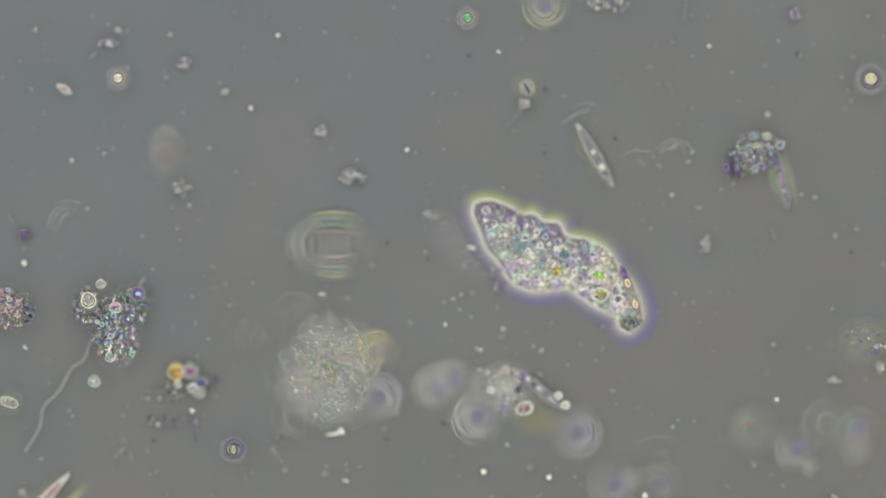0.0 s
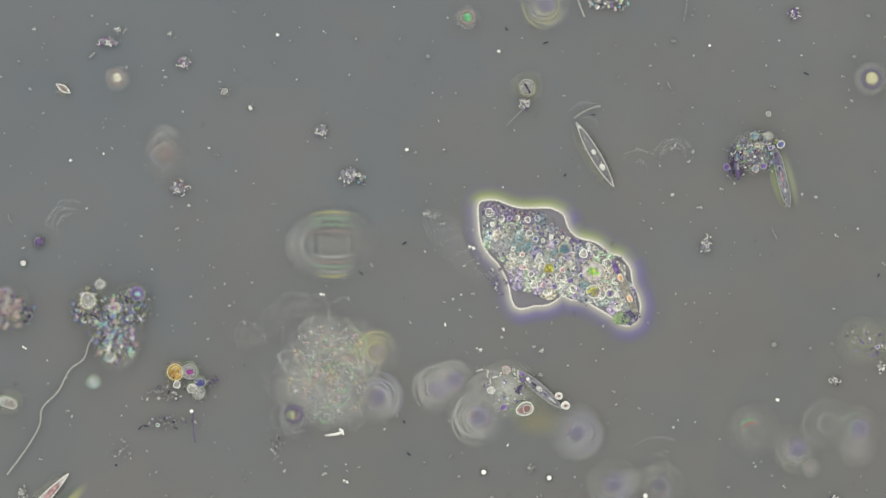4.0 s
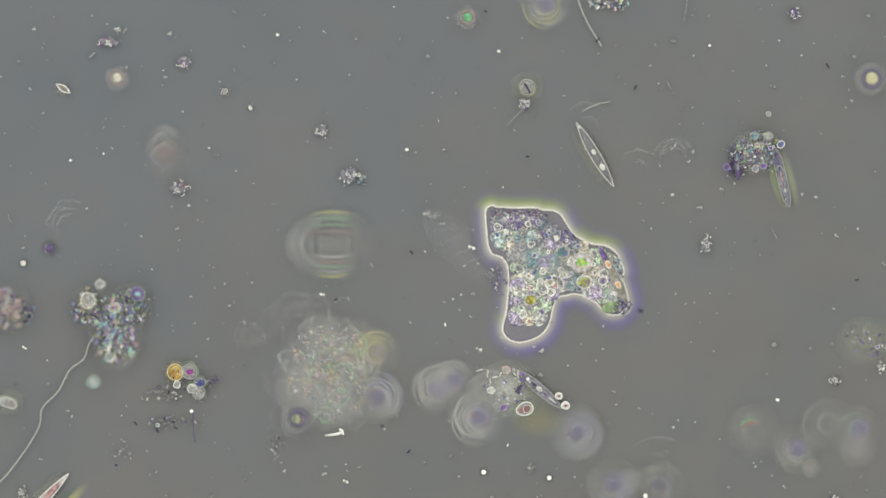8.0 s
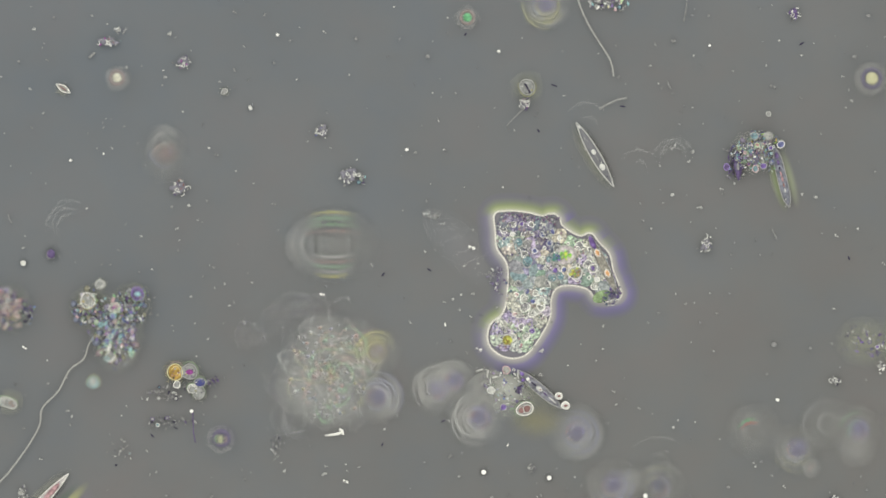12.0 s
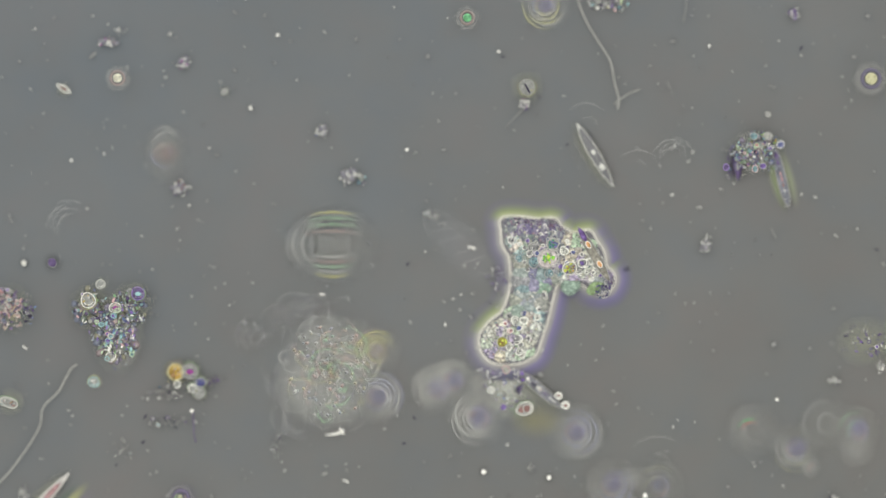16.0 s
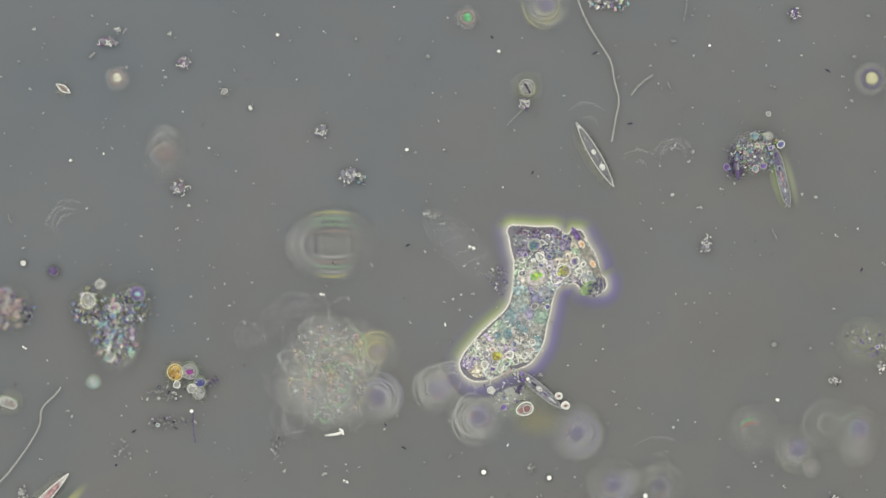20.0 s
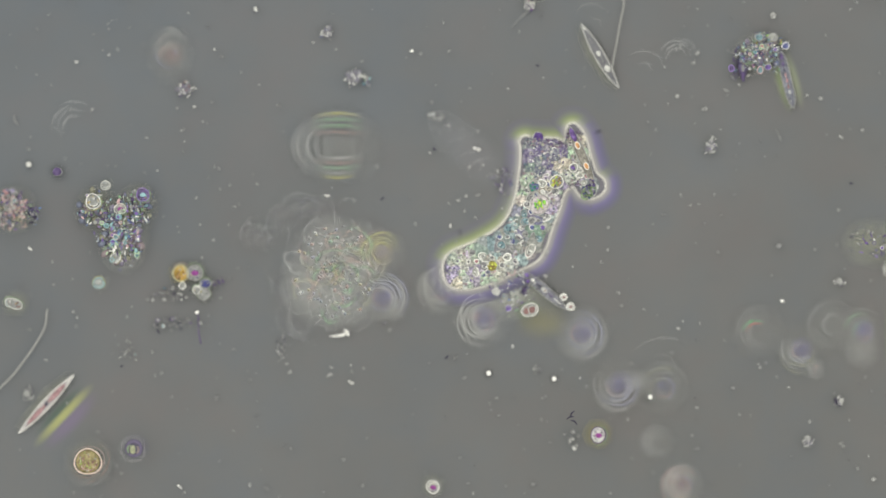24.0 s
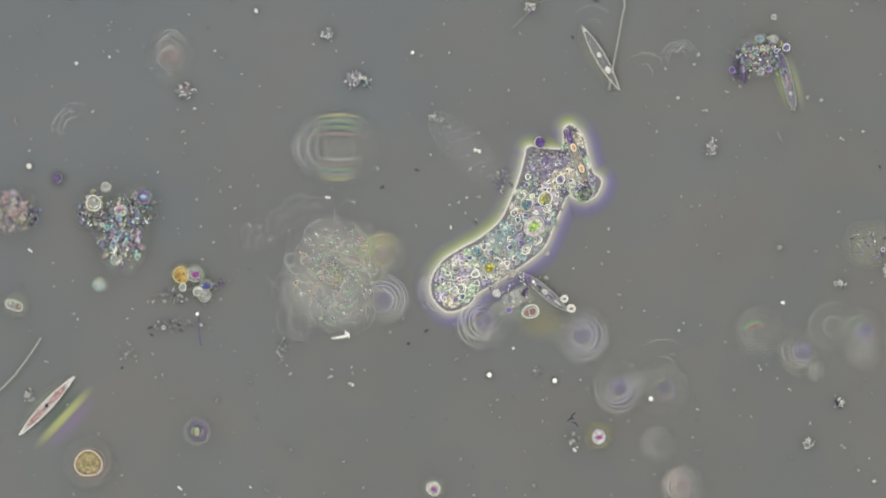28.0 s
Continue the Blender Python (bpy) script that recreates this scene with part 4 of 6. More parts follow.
def cell(x, y, r, wall, fill, label, z=0.006, name="round_cell", squash=1.0, turn=0.0, specks=None, category="cell", group="", skirt=1.8, hue=None, nucleus=None):
    """A round cell with a raised uneven wall, its filling and the bodies in it."""
    r *= 0.86
    ob = thing(name, W(x, y, z), label, category, group, turn=turn)
    part("body", Shape().ball(r * 0.92 * U, (0, 0, 0), (1, squash, 0.3), True, 0.04), fill, ob)
    part("wall", Shape().ring(r * U, min(max(0.065 * r, 0.65), 1.2) * U, (0, 0, 0.1 * r * U), (1, squash), wave=0.035, seed=x), wall, ob)
    if r > 7:
        part("inner_wall", Shape().ring(0.66 * r * U, 0.6 * U, (0.06 * r * U, 0.04 * r * U, 0.26 * r * U), (1, squash), start=x % 360, sweep=210, wave=0.05, seed=y), wall, ob)
        # optical halo round the cell, built as a tinted ring
        part("outer_halo", Shape().ring(1.22 * r * U, 0.9 * U, (0, 0, -0.05 * r * U), (1, squash), start=y % 360, sweep=250, wave=0.03, seed=y), (M_RINGFAINT, M_RINGGREEN, M_RINGYELLOW, M_RINGGREEN, M_RINGPINK)[int(x + y) % 5], ob)
    if nucleus:
        part("nucleus", Shape().ball(r * 0.42 * U, (0.05 * r * U, -0.05 * r * U, 0.36 * r * U), (1.15, 0.8, 0.4), True, 0.06), nucleus, ob)
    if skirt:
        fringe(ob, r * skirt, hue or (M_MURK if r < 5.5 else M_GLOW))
    if r > 4.5 and (specks or fill is not wall):
        for i in range(34 if r > 20 else 11 if r > 8 else 3):
            a, q = RNG.rand() * 6.28, 0.75 * math.sqrt(RNG.rand())
            mat = (specks or M_DIM) if i % 2 == 0 else ((M_GREEN, M_OLIVE, M_PINK, M_SAP) if r > 20 else (M_DIM, M_DARK, M_WHITE, M_OLIVE))[i // 2 % 4]
            part("inner_body", Shape().ball(min(r * (0.08 + 0.12 * RNG.rand()), 2.3) * U, (q * r * U * math.cos(a), q * r * squash * U * math.sin(a), 0.26 * r * U), (1, 0.7, 0.5), rough=0.3, turn=a), mat, ob)
    return ob


M_PATCH = palette("stained_film", ((0.40, 0.34, 0.48), (0.34, 0.44, 0.30), (0.52, 0.40, 0.40), (0.60, 0.60, 0.55), (0.26, 0.30, 0.42), (0.50, 0.48, 0.30)), tone=0.45)


def clump(x, y, rx, ry, n, label, material, z=0.0, size=(1.2, 3.5), height=0.004, bits=14, crystals=None, name="debris_clump", turn=0.0, hue=None, stains=True):
    """A heap of mixed debris: stained films, a joined mass of fine grains and its larger pieces one by one."""
    ob = thing(name, W(x, y, max(z, 0.0012)), label, "debris", "debris in the water", turn=turn)
    height = min(height, 0.004)
    films = Shape()
    for _ in range(int(10 + rx * ry / 60) if rx * ry > 700 and stains and material is not M_FAINT else 0):
        a, q = RNG.rand() * 6.283, RNG.rand() ** 0.6
        r = (0.10 + 0.12 * RNG.rand()) * (rx + ry) * 0.5 * U
        films.ball(r, (q * rx * U * math.cos(a), q * ry * U * math.sin(a), -0.0003 * RNG.rand()), (1, 0.6 + 0.4 * RNG.rand(), 0.02), rough=0.3, turn=a)
    if films.v:
        part("stained_film", films, M_PATCH, ob, kind="stuff")
    fine = Shape()
    for _ in range(int(n * 1.5)):
        a, q = RNG.rand() * 6.283, RNG.rand() ** 0.55
        r = (size[0] + (size[1] - size[0]) * RNG.rand() ** 2.5) * 0.85 * U
        w = 1 + 0.22 * math.sin(3 * a + x) + 0.15 * math.sin(5 * a + y)
        fine.ball(r, (q * w * rx * U * math.cos(a), q * w * ry * U * math.sin(a), r * 0.5 + height * (1 - q) * RNG.rand()), (1.3, 0.3 + 0.6 * RNG.rand(), 0.4), rough=0.9, turn=RNG.rand() * 6)
    part("fine_debris", fine, material, ob, kind="stuff")
    choose = crystals or (M_WHITE, M_EDGEVIOLET, M_EDGETEAL, M_PURPLE, M_EDGEGREEN, M_BRIGHT, M_DARK, M_EDGEYELLOW, M_EDGEROSE)
    for i in range(int(bits * 1.3)):
        a, q = RNG.rand() * 6.283, RNG.rand() ** 0.7
        at = (q * rx * U * math.cos(a), q * ry * U * math.sin(a), 0.001 + height * (0.4 + 0.6 * RNG.rand()))
        r = size[1] * (0.6 + 0.6 * RNG.rand()) * U
        mat = choose[i % len(choose)]
        if i % 4 == 0 and mat in (M_BRIGHT, M_WHITE):
            mat = M_WALLDIM
        if i % 6 == 0:
            core = part("globule", Shape().ball(r, at, (1, 0.9, 0.4), True, 0.05), (M_SAP, M_TEAL, M_CLEAR, M_VIOLET)[i // 6 % 4], ob)
            part("globule_wall", Shape().ring(r, max(0.17 * r, 0.65 * U), (at[0], at[1], at[2] + 0.2 * r), (1, 0.9), seg=20, wave=0.06, seed=a), mat, core)
        else:
            part("grain", Shape().ball(r * 0.85, at, (1.35, 0.3 + 0.5 * RNG.rand(), 0.4), rough=0.9, turn=RNG.rand() * 6), mat, ob)
    if rx * ry > 600 or hue:
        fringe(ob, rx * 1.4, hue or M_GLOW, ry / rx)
    return ob


M_CRUMB = plain("crumb_body", (0.17, 0.16, 0.19), vary=0.5, scale=220, tone=0.6)


def crumb(x, y, rx, ry, label, ridges=4, stains=(M_PURPLE, M_WHITE, M_TEAL), z=0.004, body=None, turn=0.0):
    """A ragged crumb: dim flakes, short bright ridges and many small stained chips."""
    ob = thing("crumb", W(x, y, z), label, "crumb", "crumbs in the water", turn=turn)
    for k in range(4):
        a, q = 1.6 * k + RNG.rand(), 0.4 * RNG.rand()
        r = (0.35 + 0.25 * RNG.rand()) * rx
        part("flake", Shape().spin([(w * r * U, h) for w, h in ((1.0, -0.0004), (0.9, 0.0004), (0.5, 0.0007), (0.0, 0.0008))], 14, (q * rx * U * math.cos(a), q * ry * U * math.sin(a), 0.0001 * k), (1, ry / rx), wave=0.2, seed=x + k), body or M_CRUMB, ob)
    for k in range(ridges):
        a, q, way = RNG.rand() * 6.283, 0.5 + 0.45 * RNG.rand(), RNG.rand() * 6.283
        n = 1.8 + 2.6 * RNG.rand()
        bend = 1.6 * (RNG.rand() - 0.5) * n
        c, d = q * rx * math.cos(a), q * ry * math.sin(a)
        pts = [((c + u * n * math.cos(way) - w * bend * math.sin(way)) * U, (d + u * n * math.sin(way) + w * bend * math.cos(way)) * U, 0.0014) for u, w in ((-1, 0), (-0.4, 0.8), (0.3, 0.7), (1, -0.2))]
        part("ridge", Shape().tube(pts, [0.5 * U, 1.0 * U, 0.9 * U, 0.5 * U]), M_WHITE if k % 2 == 0 else M_WALL, ob)
    for k in range(10 + 2 * ridges):
        a, q = RNG.rand() * 6.283, math.sqrt(RNG.rand())
        mat = M_WHITE if k % 4 == 0 else M_DIM if k % 4 == 2 else stains[k % len(stains)]
        part("chip", Shape().ball((1.0 + 1.5 * RNG.rand() ** 2) * U, (q * rx * U * math.cos(a), q * ry * U * math.sin(a), 0.0010 + 0.0006 * RNG.rand()), (1.4, 0.5 + 0.4 * RNG.rand(), 0.5), rough=0.7, turn=RNG.rand() * 6), mat, ob)
    part("pale_ring", Shape().ring(2.8 * U, 0.7 * U, (0.3 * rx * U * math.cos(x), 0.3 * ry * U * math.sin(x), 0.002), wave=0.1, seed=y, seg=16), M_WHITE, ob)
    return ob


def diatom(x0, y0, x1, y1, w, label, z=0.0038, body=None, bodies=(), wall=None, blunt=2.0, name="diatom"):
    """A spindle-shaped glass shell: two valve edges, the clear middle and the coloured bodies in it."""
    cx, cy, length = (x0 + x1) / 2, (y0 + y1) / 2, math.hypot(x1 - x0, y1 - y0)
    ob = thing(name, W(cx, cy, z), label, "diatom", "diatoms", turn=math.degrees(math.atan2(y0 - y1, x1 - x0)))
    q = np.linspace(-1, 1, 25)
    half = (1 - np.abs(q) ** blunt) * w / 2 + 0.7
    s = Shape()
    rows = [[(a * length / 2 * U, k * h * U, 0.0018 * (1 - k * k)) for k in (-1, -0.5, 0, 0.5, 1)] for a, h in zip(q, half)]
    s.add([p for r in rows for p in r], [[i * 5 + j, i * 5 + j + 1, (i + 1) * 5 + j + 1, (i + 1) * 5 + j] for i in range(24) for j in range(4)])
    part("valve", s, body or M_CLEAR, ob)
    for k in (-1, 1):
        part("valve_edge", Shape().tube([(a * length / 2 * U, k * h * U, 0.001) for a, h in zip(q, half)], 0.8 * U), wall or M_WALL, ob)
        part("tip", Shape().ball(1.8 * U, (k * length / 2 * U, 0, 0.001), (1.3, 1, 0.7)), wall or M_BRIGHT, ob)
    # chromatic fringes painted beside the shell, pale on one side, dark on the other
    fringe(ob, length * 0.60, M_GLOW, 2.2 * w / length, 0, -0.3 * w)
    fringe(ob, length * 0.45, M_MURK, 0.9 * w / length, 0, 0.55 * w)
    for i in range(9):
        a = RNG.rand() * 1.5 - 0.75
        part("speckle", Shape().ball(U, (a * length / 2 * U, (RNG.rand() - 0.5) * 0.5 * w * U, 0.002), (1.0 + 1.6 * RNG.rand(), 0.8, 0.6), rough=0.4), (M_DARK, M_WHITE, M_DIM)[i % 3], ob)
    for a, rx, ry, mat in bodies:
        part("inner_body", Shape().ball(1.0, (a * length / 2 * U, 0, 0.0022), (rx * U, ry * U, 0.0012), True, 0.08), mat, ob)
    return ob


def ringed(x, y, r, label="pale jelly globule above the slide in faint painted defocus rings", core=None, rings=4, start=40, sweep=250, mats=None, stretch=(1, 1), z=0.013, milk=0.8, group="ringed globules", blush=False, wave=0.014):
    """A clear jelly globule; the concentric rings round it paint the light of defocus."""
    ob = thing("ringed_globule", W(x, y, z), label, "globule", group)
    if milk:
        jelly(ob, "jelly", M_MILK if milk > 0.6 else M_MILKFAINT, 40, r * 1.25 * stretch[0], r * 1.25 * stretch[1])
    if core:
        c = jelly(ob, "core", core, 20, r * 0.6, r * 0.6, 0.06 * r, 0.04 * r)
        c.location.z += 0.0003
        for i in range(4):
            part("core_ring", soft_ring((0.16 + 0.11 * i) * r * U, 2.6 * U, ((0.10 - 0.05 * i) * r * U, (0.08 - 0.04 * i) * r * U, 0.0002), start=(70 * i + x) % 360, sweep=170, seg=24, wave=0.04, seed=i), (F_BLUE, F_FAINT, F_PINK, F_BLUE)[i], ob)
    if blush:
        c = jelly(ob, "blush", M_ROSE, 20, r * 0.32, r * 0.24, -0.24 * r, 0.16 * r)
        c.location.z += 0.0006
    mats = mats or (F_PALE, F_FAINT, F_BLUE)
    rings += 4 if rings > 2 else 0
    for i in range(rings):
        q = 0.42 + 0.58 * i / max(rings - 1, 1)
        side, a = (0.20 if i % 2 else 0.04) * r * (1.15 - q), radians(start + 0.5 * sweep)
        at = (-side * math.cos(a) * U, -side * math.sin(a) * U, 0.0001 * i)
        part("soft_ring", soft_ring(r * q * U, (3.7 - 0.1 * i) * U, at, stretch, start=start + 31 * (i % 3) - 20, sweep=sweep - 12 * i, seg=40, wave=wave * (1 + i % 2), seed=x + i), mats[i % len(mats)], ob)
    return ob


def bead(x, y, r, core, ringmat, label, z=0.016, outer=2.3):
    """A bright bead within a coloured ring and a pale outer ring, both painted optical halos."""
    ob = thing("floating_bead", W(x, y, z), label, "bead", "floating beads")
    part("core", Shape().ball(r * U, (0, 0, 0), (1, 1, 0.5), True, 0.03), core, ob)
    part("inner_ring", Shape().ring(r * 1.5 * U, 0.28 * r * U, (0, 0, -0.001)), ringmat, ob)
    part("outer_halo", soft_ring(r * outer * U, 0.7 * r * U, (0, 0, -0.002)), F_GHOST, ob)
    jelly(ob, "jelly", M_MILK, 40, r * 3.2, r * 3.2)
    return ob


# the big ghostly clump of jelly and its neighbours
big = thing("jelly_clump", W(585, 655, 0.013), "pale granular jelly clump with faint ringed lobes", "jelly clump")
for dx, dy, r in ((0, 0, 95), (-30, 25, 70), (30, -20, 70), (-10, -40, 60), (5, 42, 66)):
    jelly(big, "jelly_lobe", M_MILKBIG, 90, r * 1.1, r * 1.1, dx, -dy)
for dx, dy, r in ((-60, 40, 36), (-45, 75, 38), (-60, 88, 22), (30, 70, 38), (-40, -25, 44), (-25, 10, 50), (20, -50, 36), (20, 20, 34), (0, 60, 46), (-20, -55, 40)):
    for i, q in enumerate((1.0, 0.78, 0.58)):
        part("soft_ring", soft_ring(r * q * U, (4.2 - 0.4 * i) * U, (dx * U, -dy * U, 0.0008), start=RNG.rand() * 360, sweep=110 + 120 * RNG.rand(), seg=36, wave=0.02, seed=r), (F_GHOST, F_WISP, F_GHOST, F_MURKY, F_GHOST, F_WISP)[(r + i) % 6], big)
# faint lobes reaching out of the clump, each with several close painted defocus rings
for dx, dy, r, start in ((-62, -92, 42, 30), (-38, -100, 34, 20), (-92, -84, 32, 60), (-140, -64, 30, 80), (-118, -52, 24, 60), (-78, 30, 34, 100), (-62, 84, 40, 140)):
    for i in range(6):
        q = 1.0 - 0.13 * i
        part("soft_ring", soft_ring(r * q * U, 5.0 * U, ((dx + 1.5 * i) * U, -(dy + 2.0 * i) * U, 0.0006 + 0.0001 * i), start=start - 30 + 25 * RNG.rand(), sweep=150 + 60 * RNG.rand(), seg=36, wave=0.05, seed=r + i), (F_WISP, F_MURKY, F_WISP)[i % 3], big)
M_MIST = palette("iridescent_grains", ((0.60, 0.60, 0.55), (0.42, 0.42, 0.48), (0.62, 0.46, 0.40), (0.40, 0.54, 0.42), (0.40, 0.40, 0.40), (0.60, 0.57, 0.36), (0.78, 0.78, 0.72), (0.34, 0.40, 0.44)), tone=0.55)
mist = Shape()
for _ in range(150):
    a, q = RNG.rand() * 6.283, RNG.rand() ** 0.9
    r = (1.6 + 3.2 * RNG.rand()) * U
    mist.ball(r, (q * 72 * U * math.cos(a), q * 86 * U * math.sin(a) - 2 * U, 0.0002 + 0.0006 * RNG.rand()), (1, 0.7, 0.10), rough=0.3, turn=RNG.rand() * 6)
part("fine_debris", mist, M_MIST, big, kind="stuff")
ARC_BANDS = (F_FAINT, F_MURKY, F_STRAW, F_FAINT, F_PINK, F_GHOST, F_MURKY, F_GREEN, F_FAINT, F_MURKY)
for i in range(260):
    a, q = RNG.rand() * 6.283, RNG.rand() ** 0.85
    r = (5 + 26 * RNG.rand() ** 2) * U
    part("soft_arc", soft_ring(r, (3.4 + 3.0 * RNG.rand()) * U, (q * 92 * U * math.cos(a), q * 104 * U * math.sin(a), 0.0008 + 0.0012 * RNG.rand()), (1, 0.6 + 0.6 * RNG.rand()), start=RNG.rand() * 360, sweep=80 + 150 * RNG.rand(), seg=26, turn=RNG.rand() * 6, wave=0.06, seed=a), F_WISP if q > 0.75 else ARC_BANDS[i % 10], big)
ringed(665, 622, 39, "yellow jelly globule in golden painted defocus rings", M_GOLD, 5, 20, 300, (F_YELLOW, F_YELLOW, F_PINK), milk=0.9)
ringed(668, 702, 44, core=M_LILAC, rings=5, start=-90, sweep=260)
ringed(772, 688, 42, z=0.002, rings=4, wave=0.03, mats=(F_PALE, F_FAINT), start=70, sweep=230, core=M_LILAC, milk=1.3)
ringed(800, 675, 38, z=0.002, rings=4, wave=0.03, mats=(F_PALE, F_FAINT), start=40, sweep=220, core=M_LILAC, milk=1.3, blush=True)
ringed(845, 742, 46, core=M_LILAC, mats=(F_PALE, F_FAINT), rings=5, wave=0.03, start=60, sweep=280, milk=1.3, blush=True)
ringed(862, 690, 38, z=0.002, rings=3, wave=0.04, mats=(F_PALE, F_FAINT), start=20, sweep=180, milk=1.3)
ringed(1021, 766, 46, core=M_LILAC, rings=4, start=200, sweep=300, mats=(F_FAINT, F_GHOST, F_BLUE))
ringed(1084, 860, 44, core=M_LILAC, rings=4, start=150, sweep=290, mats=(F_FAINT, F_GHOST, F_BLUE), milk=0.5)
ringed(1120, 850, 20, rings=2, mats=(F_GHOST,))
ringed(1164, 862, 44, "faint globule with a yellowish arc above the slide", M_MILKCORE, 3, 30, 160, (F_GHOST, F_STRAW, F_WISP), milk=0.3)
ringed(1164, 825, 55, rings=2, start=30, sweep=120, milk=0, mats=(F_GHOST,))
ringed(290, 272, 44, "pale rosy jelly globule in faint painted defocus rings", M_ROSE, 4, 30, 170, (F_GHOST, F_FAINT, F_GHOST), stretch=(0.85, 1.1), milk=0.5, wave=0.04)
ringed(1410, 796, 40, core=M_LILAC, rings=5, start=150, sweep=200, mats=(F_FAINT, F_GHOST, F_STRAW), milk=0.5)
ringed(1336, 762, 44, "clear globule with a red and green arc", None, 4, 80, 200, (F_WISP, F_GHOST), milk=0.3)
ringed(1518, 762, 40, core=M_LILAC, rings=3, start=60, sweep=160, mats=(F_GHOST, F_GREEN, F_WISP), milk=0.4)
ringed(1520, 795, 30, rings=2, mats=(F_GHOST, F_WISP), milk=0.8)
ringed(1438, 830, 15, rings=2, mats=(F_PINK, F_FAINT))
ringed(1465, 750, 42, rings=2, milk=0.5, mats=(F_GHOST,))
ringed(120, 398, 44, rings=3, start=70, sweep=150, milk=0, mats=(F_GHOST,))
ringed(1190, 272, 34, rings=3, start=0, sweep=200, milk=0, mats=(F_GHOST,), stretch=(1, 0.9))
ringed(1130, 300, 36, rings=2, start=0, sweep=150, milk=0, mats=(F_GHOST,))
ringed(965, 10, 40, "yellowish jelly globule in faint painted defocus rings", M_LILAC, 3, 180, 200, (F_YELLOW, F_FAINT))
ringed(1198, 1035, 36, "buff jelly globule in rosy painted defocus rings", M_ROSE, 5, 30, 280, (F_PINK, F_PALE))
ringed(1155, 960, 30, rings=3, milk=0.3, mats=(F_GHOST,))
arc = thing("red_arc", W(1330, 762, 0.0145), "thin iridescent film arc, green beside red", "film")
part("green_film", soft_ring(27 * U, 3.4 * U, (0, -8 * U, 0), start=60, sweep=100), film("soft_vivid_green", (0.16, 0.45, 0.20), 0.8), arc)
part("red_film", soft_ring(22 * U, 3.6 * U, (2 * U, -8 * U, 0), start=60, sweep=100), film("soft_vivid_red", (0.50, 0.20, 0.17), 0.8), arc)

for i in range(3):
    solid("blue_streak", soft_line([(-14 * U, 8 * U, 0), (-9 * U, 4 * U, 0), (-3 * U, -1 * U, 0), (3 * U, -5 * U, 0), (10 * U, -8 * U, 0)], 3 * U), F_BLUE, W(664 + 5 * i, 627 - 5 * i, 0.0145), "faint bluish streak in a golden globule", "streak", "streaks")

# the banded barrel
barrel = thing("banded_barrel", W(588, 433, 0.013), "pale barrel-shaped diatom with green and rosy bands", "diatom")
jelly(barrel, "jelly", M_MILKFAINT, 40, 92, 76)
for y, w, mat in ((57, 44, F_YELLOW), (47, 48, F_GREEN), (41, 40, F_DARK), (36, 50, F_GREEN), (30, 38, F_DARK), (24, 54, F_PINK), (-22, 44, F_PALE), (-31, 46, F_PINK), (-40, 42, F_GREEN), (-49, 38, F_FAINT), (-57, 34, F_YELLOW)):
    part("band", soft_line([(w * U * q, (y - math.copysign(6, y) * q * q) * U, 0.0003 + 0.00001 * abs(y)) for q in np.linspace(-1, 1, 15)], 5.2 * U), mat, barrel)
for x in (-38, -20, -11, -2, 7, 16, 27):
    part("rib", soft_line([(x * U, q * 17 * U, 0.0008) for q in np.linspace(-1, 1, 9)], 5.5 * U), F_WISP if x % 2 else F_GHOST, barrel)
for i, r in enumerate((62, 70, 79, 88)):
    part("soft_ring", soft_ring(r * U, 6.5 * U, (8 * U, 0, 0.0002), (1, 0.72), start=110 + 6 * i, sweep=140 - 12 * i), F_GHOST if i % 2 else F_FAINT, barrel)
    part("soft_ring", soft_ring((r - 14) * U, 4.2 * U, (2 * U, 0, 0.0003), (1, 0.8), start=30, sweep=120), F_GHOST, barrel)

# the pale long shell that lies behind the amoeba
ghost = thing("pale_shell", W(823, 443, 0.013), "faint long oval shell with film outlines", "shell", turn=-44)
for i, (a, b) in enumerate(((98, 34), (90, 28), (80, 22), (66, 14))):
    part("soft_ring", soft_ring(a * U, 5 * U, (0, 0, 0.0001 * i), (1, b / a), start=60, sweep=250 - 20 * i, seg=60), F_WISP, ghost)
for x, h in ((-52, 20), (-30, 26), (2, 24), (24, 27), (58, 18)):
    part("stria", soft_line([((x + 14 * q) * U, h * q * U, 0.0005) for q in np.linspace(-1, 1, 9)], 5 * U), F_WISP, ghost)
jelly(ghost, "jelly", soft_disc("thin_jelly", (0.26, 0.255, 0.265), 0.22, 90 * U), 90, 110, 46)

# ---- diatoms ----
M_MAROON = plain("maroon_pigment", (0.27, 0.165, 0.165), vary=0.45, scale=300)
diatom(1021, 219, 1085, 329, 16, "clear spindle-shaped diatom with two pale bodies lying on the slide", body=plain("clear_valve", (0.155, 0.155, 0.165), vary=0.25, tone=0.6), bodies=((-0.08, 5, 4, M_WHITE), (0.40, 6.5, 5, M_WHITE), (0.12, 9, 0.8, M_DIM), (-0.88, 3, 2.5, M_WHITE)), blunt=2.2, wall=M_WHITE)
ringed(1040, 222, 40, rings=2, start=20, sweep=130, milk=0, mats=(F_GHOST,))
